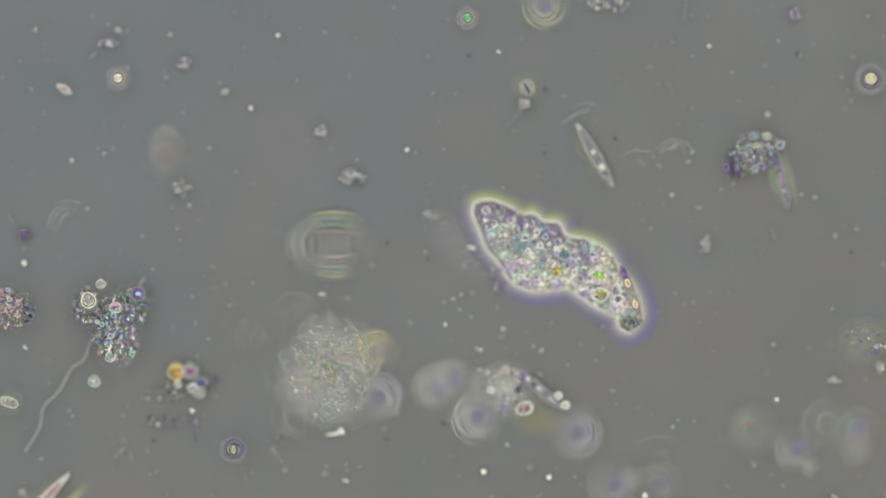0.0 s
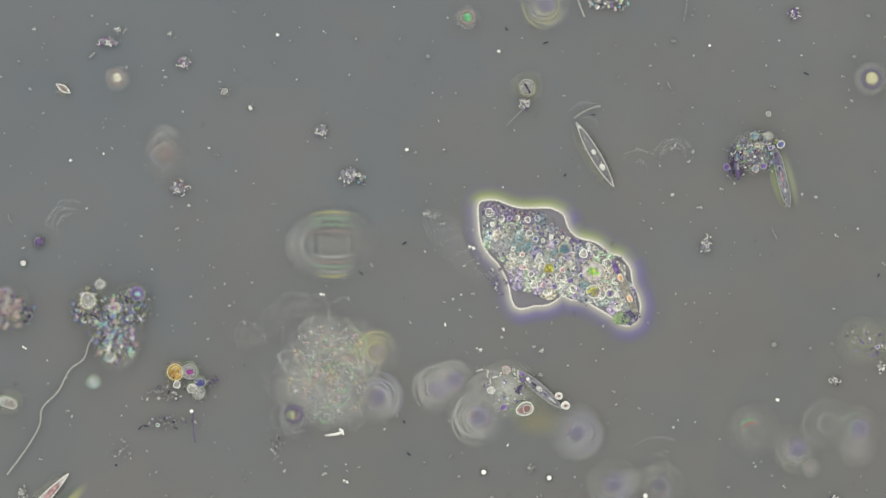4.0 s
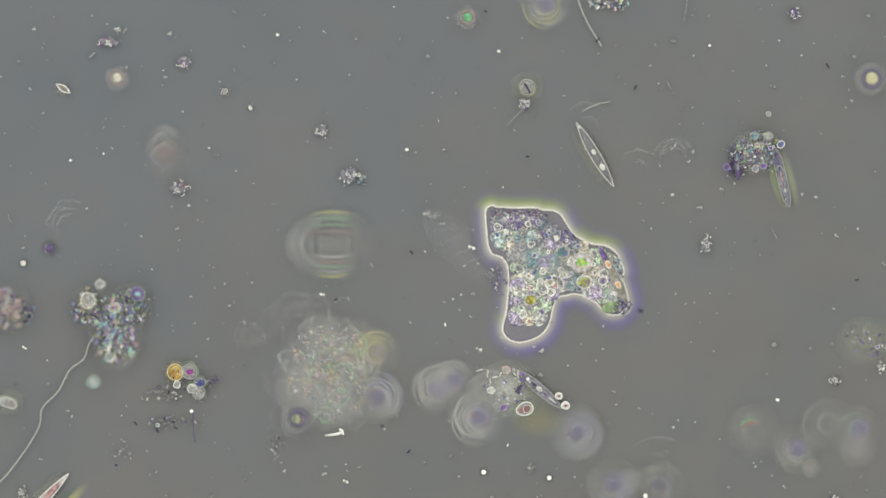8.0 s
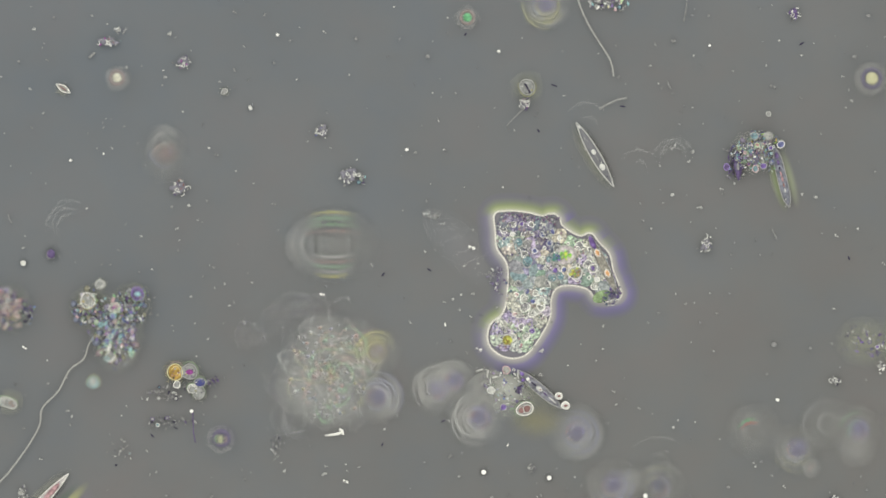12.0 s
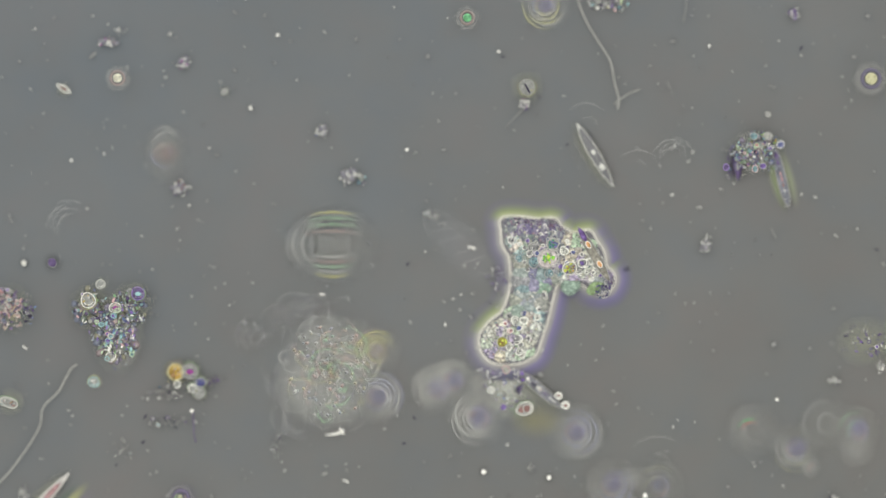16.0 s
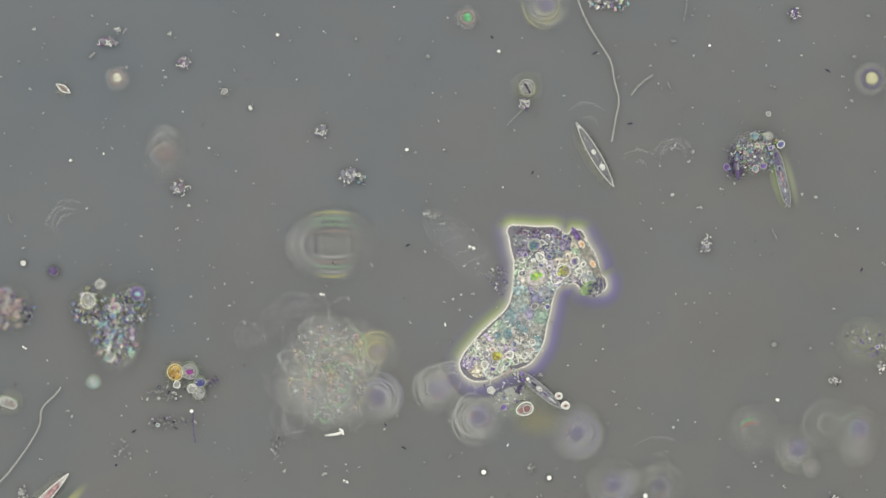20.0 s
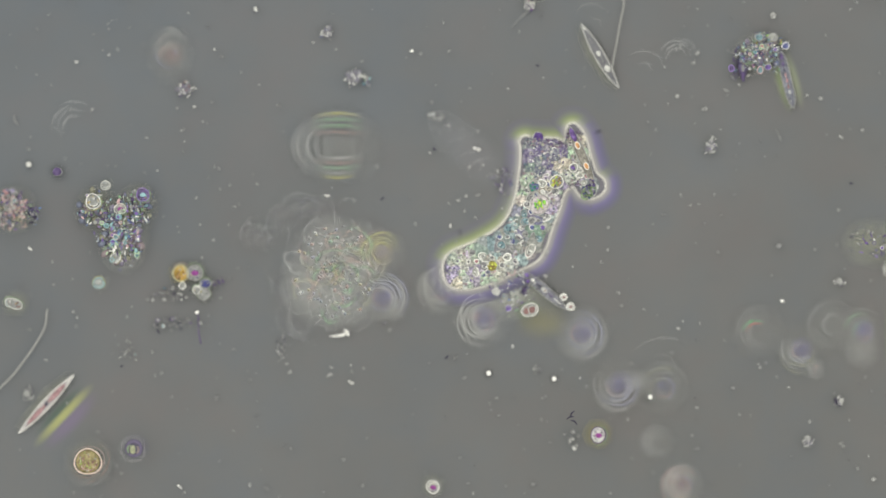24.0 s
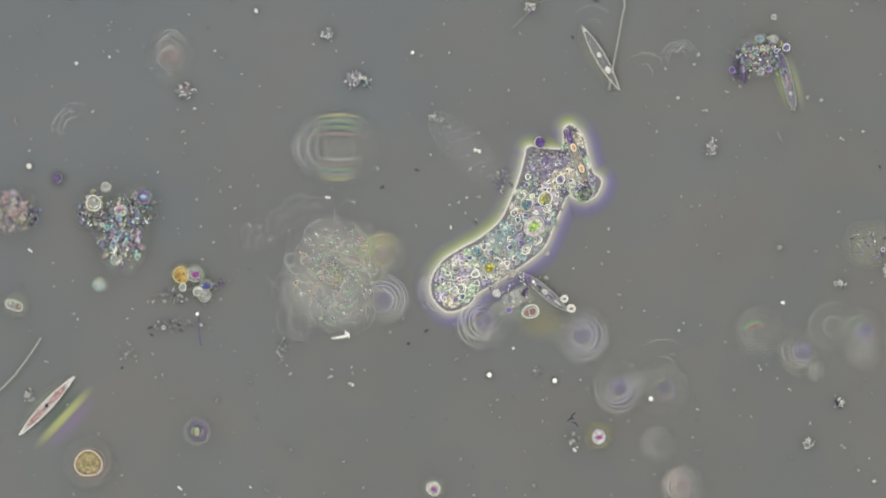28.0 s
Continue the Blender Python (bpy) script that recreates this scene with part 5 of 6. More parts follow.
diatom(1371, 262, 1396, 366, 15, blunt=4.5, wall=M_WALLDIM, label="grey spindle diatom with a violet end and rosy speckles beside debris", body=plain("mottled_valve", (0.135, 0.14, 0.16), vary=0.5, scale=260), bodies=((-0.74, 6, 3.4, M_PURPLE), (-0.5, 5, 2.6, M_PURPLE), (-0.12, 4, 1.6, M_PINK), (0.06, 5, 2, M_PINK), (0.26, 4, 1.8, M_RUST), (-0.3, 3, 1.5, M_DARK), (0.45, 4, 1.5, M_WALL)))
diatom(917, 656, 993, 722, 16, "grey spindle diatom with dark and rosy bodies", wall=M_WALLDIM, body=plain("grey_valve", (0.15, 0.15, 0.165), vary=0.5, scale=260), bodies=((-0.82, 5, 3, M_VIOLET), (-0.55, 3.2, 3, M_BRIGHT), (-0.28, 6, 1.6, M_DARK), (-0.02, 6.4, 4.2, M_WALL), (0.0, 5.0, 2.8, M_RUST), (0.26, 6, 1.5, M_PURPLE), (0.6, 9, 1.4, M_WALL)), blunt=2.6)
diatom(120, 840, 25, 941, 15, "pale spindle diatom with rose-red bodies", z=0.0035, body=plain("pale_valve", (0.42, 0.40, 0.38), vary=0.2), bodies=((-0.38, 22, 4.6, M_MAROON), (0.36, 24, 4.2, M_MAROON), (0.0, 3.5, 3.5, M_DARK)), wall=M_BRIGHT)
# optical sheen beside the diatoms, painted as coloured bands on the slide
M_SHEENGREEN = soft_disc("dark_green_sheen", (0.085, 0.12, 0.09), 0.8, 30 * U)
M_SHEENYELLOW = soft_disc("yellow_sheen", (0.34, 0.35, 0.15), 0.95, 30 * U)
M_SHEENVIOLET = soft_disc("violet_sheen", (0.18, 0.15, 0.21), 0.8, 30 * U)
sheen = thing("sheen_band", W(100, 909, 0.004), "soft green, yellow and violet sheen painted beside the diatom", "film", turn=46.7)
jelly(sheen, "green_band", M_SHEENGREEN, 30, 74, 11, 0, 9)
jelly(sheen, "yellow_band", M_SHEENYELLOW, 30, 84, 14, 0, -3)
jelly(sheen, "violet_band", M_SHEENVIOLET, 30, 78, 20, 0, -19)
# glow and dark shading along the grey diatom, laid down as colour
glow = thing("sheen_band", W(1383.5, 314, 0.004), "soft yellow-green sheen painted beside a grey diatom", "film", turn=-74.4)
jelly(glow, "green_band", soft_disc("yellow_green_sheen", (0.26, 0.31, 0.16), 0.8, 30 * U), 30, 62, 13, 4, -9)
jelly(glow, "pale_band", soft_disc("pale_green_sheen", (0.28, 0.31, 0.20), 0.7, 30 * U), 30, 62, 12, 4, 13)
jelly(glow, "dark_band", soft_disc("dark_blue_shading", (0.09, 0.10, 0.11), 0.7, 30 * U), 30, 56, 6, 2, 8)
diatom(1307, 318, 1305, 268, 12, wall=M_PURPLE, blunt=1.6, label="small lilac-grey spindle diatom with a teal end beside debris", body=plain("lilac_valve", (0.11, 0.095, 0.16), vary=0.5, scale=260), bodies=((0.6, 6, 3.2, M_TEAL), (-0.1, 7, 2.5, M_DIM), (-0.65, 9, 3.4, M_PURPLE)))
diatom(101, 150, 123, 164, 10, "small bright oval diatom with a rusty line", body=M_SAP, wall=M_BRIGHT, blunt=1.5, bodies=((0, 7, 1.2, M_RUST),))
splinter = thing("splinter", W(592, 767, 0.003), "bright white splinter with a broad end on the slide", "splinter")
part("shaft", Shape().tube([(-17 * U, -4 * U, 0), (-6 * U, -3 * U, 0), (6 * U, -1 * U, 0), (12 * U, 1 * U, 0)], [0.8 * U, 2.0 * U, 2.6 * U, 2.2 * U]), M_BRIGHT, splinter)
part("broad_end", Shape().tube([(8 * U, 8 * U, 0.001), (13 * U, 4 * U, 0.001), (16 * U, -3 * U, 0.001)], [1.4 * U, 3.2 * U, 1.6 * U]), M_BRIGHT, splinter)

# ---- debris ----
for x, y, n, a in ((1296, 262, 7, 60), (1300, 284, 6, 20), (1314, 288, 7, 5), (1290, 280, 5, 100), (1311, 268, 5, 140), (1293, 304, 6, 50), (1320, 280, 5, 30)):
    solid("dark_splinter", Shape().tube([(-n * U, 0, 0), (0, 0.6 * U, 0), (n * U, 0, 0)], [0.8 * U, 1.5 * U, 0.7 * U]), M_PURPLE, W(x, y, 0.006), "thin dark violet splinter among debris", "splinter", "splinters", turn=a)
clump(1336, 270, 36, 32, 300, "violet and white debris heap with pigment specks", M_DEBRIS, 0.007, (0.8, 2.6), 0.009, 34, hue=M_BUFF, crystals=(M_EDGETEAL, M_PURPLE, M_EDGEGREEN, M_VIOLET, M_EDGEROSE, M_BRIGHT, M_TEAL, M_DARK, M_PINK, M_WHITE))
for x, y, r, fill, sq in ((1335, 241, 8, M_TEAL, 0.9), (1359, 241, 9, M_SAP, 0.85), (1351, 294, 7, M_VIOLET, 0.85), (1337, 299, 6, M_TEAL, 1.2), (1286, 296, 6, M_PURPLE, 1.1), (1340, 257, 4.5, M_PINK, 1.0)):
    cell(x, y, r, (M_EDGEGREEN, M_EDGEROSE, M_EDGEVIOLET, M_WALLDIM)[int(x) % 4], fill, "violet round cell with a pale wall in debris" if fill is M_VIOLET else "small round cell with a pale wall in debris", squash=sq, specks=M_PURPLE, skirt=0, z=0.011)
clump(1302, 290, 18, 30, 40, "dark violet splinters of debris on the slide", palette("dark_debris", ((0.05, 0.04, 0.08), (0.12, 0.11, 0.16), (0.25, 0.25, 0.24), (0.09, 0.11, 0.12))), 0.001, (1.2, 3.4), bits=10, crystals=(M_DARK, M_PURPLE, M_DARK, M_WHITE))
clump(1352, 252, 24, 18, 50, "yellowish debris with pale globules", M_DEBRIS, 0.004, (1.2, 3.4), bits=16, crystals=(M_BRIGHT, M_GREEN, M_WHITE, M_YELLOW))
cell(1382, 256, 8, M_BRIGHT, M_BLUE, "white oval cell with a dark violet middle beside debris", squash=0.85, turn=25, specks=M_PURPLE)
cell(1360, 202, 5, M_WALL, M_DIM, "pale round cell on the slide", skirt=0)
clump(206, 588, 38, 58, 170, "large loose heap of mottled debris in green and violet", M_DEBRIS, 0.0135, (1.4, 4.0), 0.010, 56, crystals=(M_EDGEGREEN, M_PURPLE, M_EDGETEAL, M_EDGEVIOLET, M_WHITE, M_EDGEGREEN, M_EDGETEAL, M_BRIGHT, M_EDGEROSE, M_VIOLET), hue=M_BUFF)
clump(160, 545, 32, 34, 60, "mottled debris heap with dark specks", M_DEBRIS, 0.010, (1.4, 3.6), bits=18)
clump(232, 540, 30, 34, 50, "violet debris heap with dark specks", M_DEBRIS, 0.011, (1.4, 3.6), bits=18, crystals=(M_PURPLE, M_DARK, M_WHITE, M_TEAL, M_BLUE))
cell(155, 532, 15, M_BRIGHT, M_CLEAR, "clear round cell with green and orange specks on debris", z=0.0155, specks=M_YELLOW)
cell(177, 503, 9, M_WHITE, M_CLEAR, "pale ring-shaped cell above debris", z=0.0155, specks=M_TEAL)
cell(203, 545, 12, M_BRIGHT, M_SAP, "white round cell with a magenta nucleus", z=0.0155, specks=M_EDGEROSE, squash=0.9, nucleus=M_MAGENTA)
cell(243, 520, 13, M_EDGEVIOLET, M_PURPLE, "round violet cell with a teal nucleus above debris", z=0.0155, specks=M_TEAL, nucleus=M_EDGETEAL)
cell(195, 632, 10, M_BRIGHT, M_CLEAR, "pale ring-shaped cell with a teal middle", z=0.0155)
cell(165, 677, 11, M_EDGETEAL, M_CLEAR, "pale teal round cell with a bright middle", z=0.020, specks=M_BRIGHT)
clump(12, 546, 34, 36, 110, "rosy debris heap with violet specks", palette("rosy_debris", ((0.54, 0.35, 0.32), (0.6, 0.54, 0.48), (0.16, 0.12, 0.24), (0.42, 0.34, 0.34), (0.28, 0.26, 0.28), (0.48, 0.40, 0.30))), 0.019, (1.6, 4.6), bits=22, crystals=(M_PINK, M_PURPLE, M_WHITE, M_DIM))
clump(50, 555, 14, 16, 24, "dark violet debris beside a rosy heap", M_DEBRIS, 0.012, bits=8, crystals=(M_PURPLE, M_DARK))
cell(15, 713, 18, M_WALL, M_CLEAR, "oval teal cell with a red edge", z=0.015, squash=0.55, turn=-20, specks=M_RUST)
cell(6, 712, 8, M_WALL, M_TEAL, "pale cell beside a teal one", z=0.015)
cell(310, 659, 15, M_EDGEYELLOW, plain("amber_filling", (0.27, 0.175, 0.04), vary=0.6, scale=260), "amber round cell with olive specks among pale cells", specks=M_RUST, squash=1.15, hue=M_GOLDSKIRT, skirt=2.0)
cell(335, 658, 16, M_WALLDIM, M_CLEAR, "clear round cell with a magenta nucleus", specks=M_PURPLE, nucleus=M_MAGENTA)
cell(354, 677, 11, M_WALLDIM, plain("deep_blue", (0.05, 0.055, 0.17), vary=0.3), "dark blue cell beside an amber one", squash=0.85, specks=M_BLUE)
cell(340, 688, 9, M_BRIGHT, M_CLEAR, "bright white round cell beside an amber one", specks=M_YELLOW)
cell(313, 681, 7, M_BRIGHT, M_CLEAR, "small pale cell under an amber one")
cell(352, 696, 12, M_WALLDIM, M_CLEAR, "clear thin-walled cell beside a blue one")
clump(378, 675, 18, 8, 20, "thin dark strands of violet debris", M_FAINT, bits=4, crystals=(M_PURPLE,), turn=20)
clump(300, 695, 30, 14, 26, "dark crumbs of debris lying loose", M_FAINT, bits=8, crystals=(M_DARK, M_WHITE, M_DIM))
clump(310, 748, 50, 12, 30, "scattered violet crumbs on the slide", M_FAINT, bits=10, crystals=(M_PURPLE, M_DIM, M_WHITE, M_DARK))
clump(215, 800, 20, 26, 12, "loose pale crumbs of fine debris", M_FAINT, size=(0.8, 2.4), bits=9, crystals=(M_WHITE, M_DARK, M_DIM, M_WHITE))
clump(488, 795, 12, 26, 22, "loose pale crumbs of fine debris", M_PALEDEBRIS, size=(0.9, 2.4), bits=5, crystals=(M_DIM, M_DARK))
crumb(193, 74, 25, 9, "pale crumb stained red and violet, with white grains", 5, (M_MAGENTA, M_WHITE, M_TEAL, M_RUST, M_DARK))
clump(213, 55, 12, 6, 10, "small pale crumbs above a stained crumb", M_PALEDEBRIS, size=(1.0, 2.4), bits=4, crystals=(M_WHITE, M_DIM))
crumb(325, 112, 13, 14, "branched whitish crumb with a dark violet side", 4, (M_WHITE, M_MAGENTA, M_PURPLE))
crumb(318, 333, 20, 15, "whitish crumb of close small globules", 7, (M_WHITE, M_PURPLE, M_WALL, M_RUST))
crumb(617, 313, 18, 17, "square whitish crumb with raised corners", 6, (M_WHITE, M_WALL, M_PURPLE, M_DARK), turn=40)
clump(640, 316, 8, 10, 12, "small dark and white crumbs beside debris", M_PALEDEBRIS, bits=6)
crumb(570, 232, 12, 16, "faint bluish crumb with pale grains", 3, (M_DIM, M_WHITE, M_BLUE))
clump(762, 382, 16, 9, 16, "faint pale crumbs on the slide", M_PALEDEBRIS, size=(0.9, 2.2), bits=7, crystals=(M_WHITE, M_DIM))
crumb(930, 184, 12, 11, "whitish crumb with violet specks under a clear cell", 5, (M_MAGENTA, M_WHITE, M_PURPLE))
cell(933, 154, 15, M_WALLDIM, M_CLEAR, "clear round cell with a dark rod in it", squash=1.05, skirt=2.6)
solid("rod", Shape().tube([(-9 * U, 0, 0), (9 * U, 0, 0)], 1.6 * U), M_DARK, W(934, 157, 0.013), "short dark rod in a clear cell", "rod", turn=-62)
solid("spike", Shape().tube([(-22 * U, 0, 0), (22 * U, 0, 0)], [0.6 * U, 1.0 * U]), M_DIM, W(912, 207, 0.004), "thin pale spike under crumbs", "spike", turn=45)
crumb(1405, 25, 11, 13, "dark violet crumb with a pale fringe", 2, (M_PURPLE, M_DARK, M_VIOLET), body=M_PURPLE)
clump(1078, 6, 34, 14, 50, "mottled pale debris heap on the slide", M_PALEDEBRIS, size=(1.4, 3.6), bits=14)
crumb(1250, 433, 10, 17, "ragged crumb with a jagged white edge and violet middle", 5, (M_WHITE, M_VIOLET, M_DIM), turn=-20)
crumb(1479, 674, 11, 8, "white three-cornered crumb with a dark middle", 4, (M_BRIGHT, M_DARK, M_WHITE))
clump(1535, 605, 44, 36, 70, "faint violet and yellowish debris heap with dark specks", palette("dusky_debris", ((0.15, 0.13, 0.24), (0.28, 0.28, 0.22), (0.09, 0.08, 0.14), (0.32, 0.34, 0.24), (0.22, 0.22, 0.28)), tone=0.7), 0.009, (1.2, 3.2), bits=20, stains=False, crystals=(M_VIOLET, M_DIM, M_PURPLE, M_WALL, M_DARK))
clump(1560, 650, 6, 12, 12, "bright crumb at the edge of debris", M_PALEDEBRIS, bits=5, crystals=(M_BRIGHT,))
clump(885, 495, 20, 26, 50, "pale violet crumbs clinging beside the amoeba", palette("violet_crumbs", ((0.20, 0.15, 0.30), (0.28, 0.26, 0.34), (0.38, 0.38, 0.38), (0.13, 0.10, 0.19))), size=(1.0, 2.8), bits=10, crystals=(M_PURPLE, M_WHITE, M_DIM))
clump(898, 690, 44, 42, 75, "loose mottled debris under a diatom", M_DEBRIS, 0.005, (1.2, 2.9), 0.003, 16, stains=False, crystals=(M_DARK, M_DIM, M_WALL, M_PURPLE, M_WHITE), hue=M_BUFF)
clump(917, 690, 6, 7, 14, "small dark violet crumb under a diatom", palette("violet_grit", ((0.05, 0.03, 0.10), (0.10, 0.06, 0.17), (0.03, 0.03, 0.05))), 0.004, bits=5, crystals=(M_PURPLE, M_DARK))
for x, y, n, a in ((917, 663, 8, 92), (863, 662, 7, 80), (848, 656, 7, 20), (868, 676, 6, 100), (876, 668, 5, 15)):
    solid("glass_sliver", Shape().tube([(-n * U, 0, 0), (0, 0.5 * U, 0), (n * U, 0, 0)], [0.7 * U, 1.3 * U, 0.9 * U]), M_WHITE, W(x, y, 0.005), "thin white glassy sliver among debris", "sliver", "slivers", turn=a)
# mostly a golden glow laid down as colour, with few grains
clump(952, 746, 40, 26, 6, "yellowish glow painted on the slide, with fine debris", M_FAINT, 0.001, (0.8, 1.4), bits=1, hue=M_GOLDHAZE)
rosy = cell(929, 724, 18, M_BRIGHT, M_CLEAR, "oval cell with two rosy bodies and a thick pale wall", squash=0.70, specks=M_RUST, turn=15, skirt=2.2, hue=M_GLOW)
for x, r in ((-7, 5.5), (3.5, 6.5)):
    part("rosy_body", Shape().ball(r * U, (x * U, -0.5 * U, 0.0022), (1, 1, 0.35), True, 0.08), M_RUST, rosy)
    part("pale_rim", Shape().ring(r * U, 0.6 * U, (x * U, -0.5 * U, 0.0030), wave=0.05, seed=r), M_WALL, rosy)
cell(989, 701, 7, M_BRIGHT, M_WHITE, "small bright round cell with a dark middle beside a diatom", nucleus=M_RUST, specks=M_WHITE)
cell(1001, 718, 8, M_BRIGHT, M_WHITE, "small bright round cell with a dark middle beside a diatom", nucleus=M_RUST, specks=M_WHITE)
cell(869, 691, 7.5, M_WHITE, M_WALL, "small bright round cell in debris")
cell(891, 721, 6.5, M_WALLDIM, M_VIOLET, "small violet cell in debris")
cell(896, 655, 8, M_EDGEROSE, M_SAP, "small rosy cell in debris", specks=M_RUST)
cell(856, 836, 4.0, M_BRIGHT, M_BRIGHT, "bright white round cell with a dark fringe", skirt=3.2, squash=1.1)
cell(972, 846, 4.0, M_BRIGHT, M_BRIGHT, "bright white round cell with a dark fringe", skirt=3.2)
cell(41, 466, 5, M_WHITE, M_WHITE, "pale round cell on the slide", skirt=2.5)
cell(397, 162, 7, M_WALLDIM, M_DIM, "dim grey oval cell on the slide", squash=0.7, turn=30)
cell(443, 191, 5, M_WALLDIM, M_WHITE, "dim grey oval cell on the slide", squash=0.7, turn=-60)
cell(146, 993, 27, plain("rosy_wall", (0.62, 0.50, 0.42), vary=0.2), plain("buff_filling", (0.20, 0.17, 0.08), vary=0.6, scale=220), "large greenish buff round cell with a pale rosy wall", specks=M_RUST, skirt=1.9, z=0.016)
ringed(146, 993, 42, "clear jelly in rosy painted defocus rings round a buff cell", None, 3, 200, 240, (F_GHOST, F_PINK), milk=0.5)
cell(1050, 946, 15, M_PURPLE, M_WHITE, "whitish oval cell with a magenta nucleus and dark edge", z=0.018, squash=1.15, specks=M_DARK, nucleus=M_MAGENTA, skirt=2.4, hue=M_GOLDSKIRT)
cell(757, 1038, 13, M_BRIGHT, M_SAP, "white round cell with a magenta nucleus", z=0.018, specks=M_PURPLE, nucleus=M_MAGENTA, skirt=2.2, hue=M_GLOW)
cell(1142, 878, 4.4, M_WHITE, M_BRIGHT, "bright round cell with a dark fringe", skirt=3)
crumb(1476, 887, 9, 10, "dark crumb ringed by pale grains", 4, (M_PURPLE, M_DARK, M_WHITE), body=M_DARK)
crumb(1422, 957, 12, 10, "pale crumb lying on the slide", 4, (M_DIM, M_WHITE))
clump(942, 829, 8, 8, 10, "faint pale crumbs on the slide", M_FAINT, bits=4, crystals=(M_DIM,))
clump(1006, 955, 10, 22, 12, "faint pale crumbs on the slide", M_FAINT, bits=4, crystals=(M_DIM, M_WHITE))
for x, y, a in ((1003, 908, 60), (1008, 922, -35), (1000, 914, 20)):
    solid("dark_splinter", Shape().tube([(-7 * U, -2 * U, 0), (0, 0.8 * U, 0), (7 * U, -2 * U, 0)], [0.7 * U, 1.3 * U, 0.7 * U]), M_DARK, W(x, y, 0.016), "thin dark bent splinter in the water", "splinter", "splinters", turn=a)
clump(40, 872, 9, 16, 14, "pale crumbs beside a diatom", M_PALEDEBRIS, bits=5, crystals=(M_WHITE, M_DIM))
bead(827, 31, 7.5, plain("vivid_green", (0.10, 0.28, 0.13), vary=0.5, scale=300), M_RINGPINK, "green bead within rosy painted halo rings")
bead(207, 138, 8, plain("pale_green", (0.42, 0.41, 0.32), vary=0.4, scale=300), M_RINGPINK, "pale bead within faint rosy and green painted halo rings", z=0.018)
solid("violet_arc", Shape().ring(13 * U, 1.6 * U, start=5, sweep=85), M_RINGBLUE, W(209, 138, 0.012), "faint violet arc beside a pale bead", "film")
bead(1543, 139, 10.5, plain("pale_yellow", (0.40, 0.39, 0.24), vary=0.3), plain("violet_ring", (0.12, 0.10, 0.19), tone=0.5), "yellow bead within violet painted halo rings", outer=2.3, z=0.019)
solid("rod", Shape().tube([(-7 * U, 0, 0), (7 * U, 0, 0)], 2 * U), M_DIM, W(163, 98, 0.003), "short pale greenish rod on the slide", "rod", turn=45)
solid("thread", Shape().tube([(0, 26 * U, 0), (1 * U, 10 * U, 0), (1 * U, -8 * U, 0), (5 * U, -28 * U, 0)], 0.9 * U), M_PURPLE, W(341, 756, 0.006), "thin dark bent thread on the slide", "thread")
cell(339, 728, 3, M_BRIGHT, M_BRIGHT, "bright grain at a thread's end", skirt=0)
solid("thread", Shape().tube([(0, 22 * U, 0), (-2 * U, 0, 0), (-6 * U, -22 * U, 0)], 0.9 * U), M_DIM, W(1216, 18, 0.003), "thin pale bent thread on the slide", "thread")
solid("thread", Shape().tube([(-3 * U, 8 * U, 0), (0, 0, 0), (4 * U, -6 * U, 0)], 0.9 * U), M_DIM, W(1184, 152, 0.003), "thin pale bent thread on the slide", "thread")
solid("thread", Shape().tube([(-5 * U, 10 * U, 0), (0, 0, 0), (4 * U, -9 * U, 0)], 0.9 * U), M_DIM, W(1371, 415, 0.003), "thin pale bent thread on the slide", "thread")
solid("thread", Shape().tube([(-1 * U, 9 * U, 0), (0, 0, 0), (5 * U, -7 * U, 0)], 0.9 * U), M_DIM, W(16, 388, 0.003), "thin pale bent thread on the slide", "thread")

# ---- single grains, as x, y, radius ----
BRIGHT_GRAINS = (
    125, 284, 3, 491, 62, 3.5, 43, 616, 4, 222, 598, 3, 788, 575, 4, 890, 583, 3.5, 850, 620, 3.5, 899, 789, 3.5, 1256, 81, 3, 1376, 708, 4, 835, 438, 6,
    308, 1037, 4, 433, 1034, 3, 1008, 969, 4, 61, 51, 3, 183, 272, 2.6, 720, 265, 3.8, 883, 91, 3.4, 570, 522, 4.2, 612, 852, 4.4)
PALE_GRAINS = (
    163, 28, 2, 190, 43, 2, 53, 158, 3, 198, 262, 2.4, 172, 263, 2, 300, 60, 4, 289, 125, 2, 293, 137, 3, 324, 198, 2, 370, 262, 3, 389, 145, 2, 432, 83, 2,
    114, 369, 2, 154, 369, 2.5, 41, 439, 2.5, 250, 418, 2.3, 269, 477, 2.3, 334, 364, 3.5, 350, 390, 2, 378, 473, 2.2, 380, 510, 2.5, 397, 503, 2, 338, 525, 2.6,
    406, 541, 2.5, 345, 573, 2, 263, 530, 2, 120, 727, 3, 72, 813, 3, 215, 778, 2.3, 261, 706, 3)
PALE_GRAINS_B = (
    281, 705, 3.6, 215, 736, 2, 224, 719, 2, 260, 798, 2.3, 265, 840, 2.4, 503, 834, 3, 498, 819, 2, 381, 702, 2, 320, 702, 2.4, 348, 631, 2, 310, 748, 2.4,
    574, 57, 3, 776, 214, 3, 786, 265, 2.4, 735, 270, 2.6, 585, 262, 2, 561, 236, 3, 545, 250, 2, 998, 170, 2.4, 617, 530, 2, 658, 470, 3.6, 785, 397, 2.4,
    822, 471, 3, 846, 467, 2.4, 802, 530, 3, 816, 522, 3, 837, 520, 3, 786, 535, 2.4, 726, 571, 3.4)
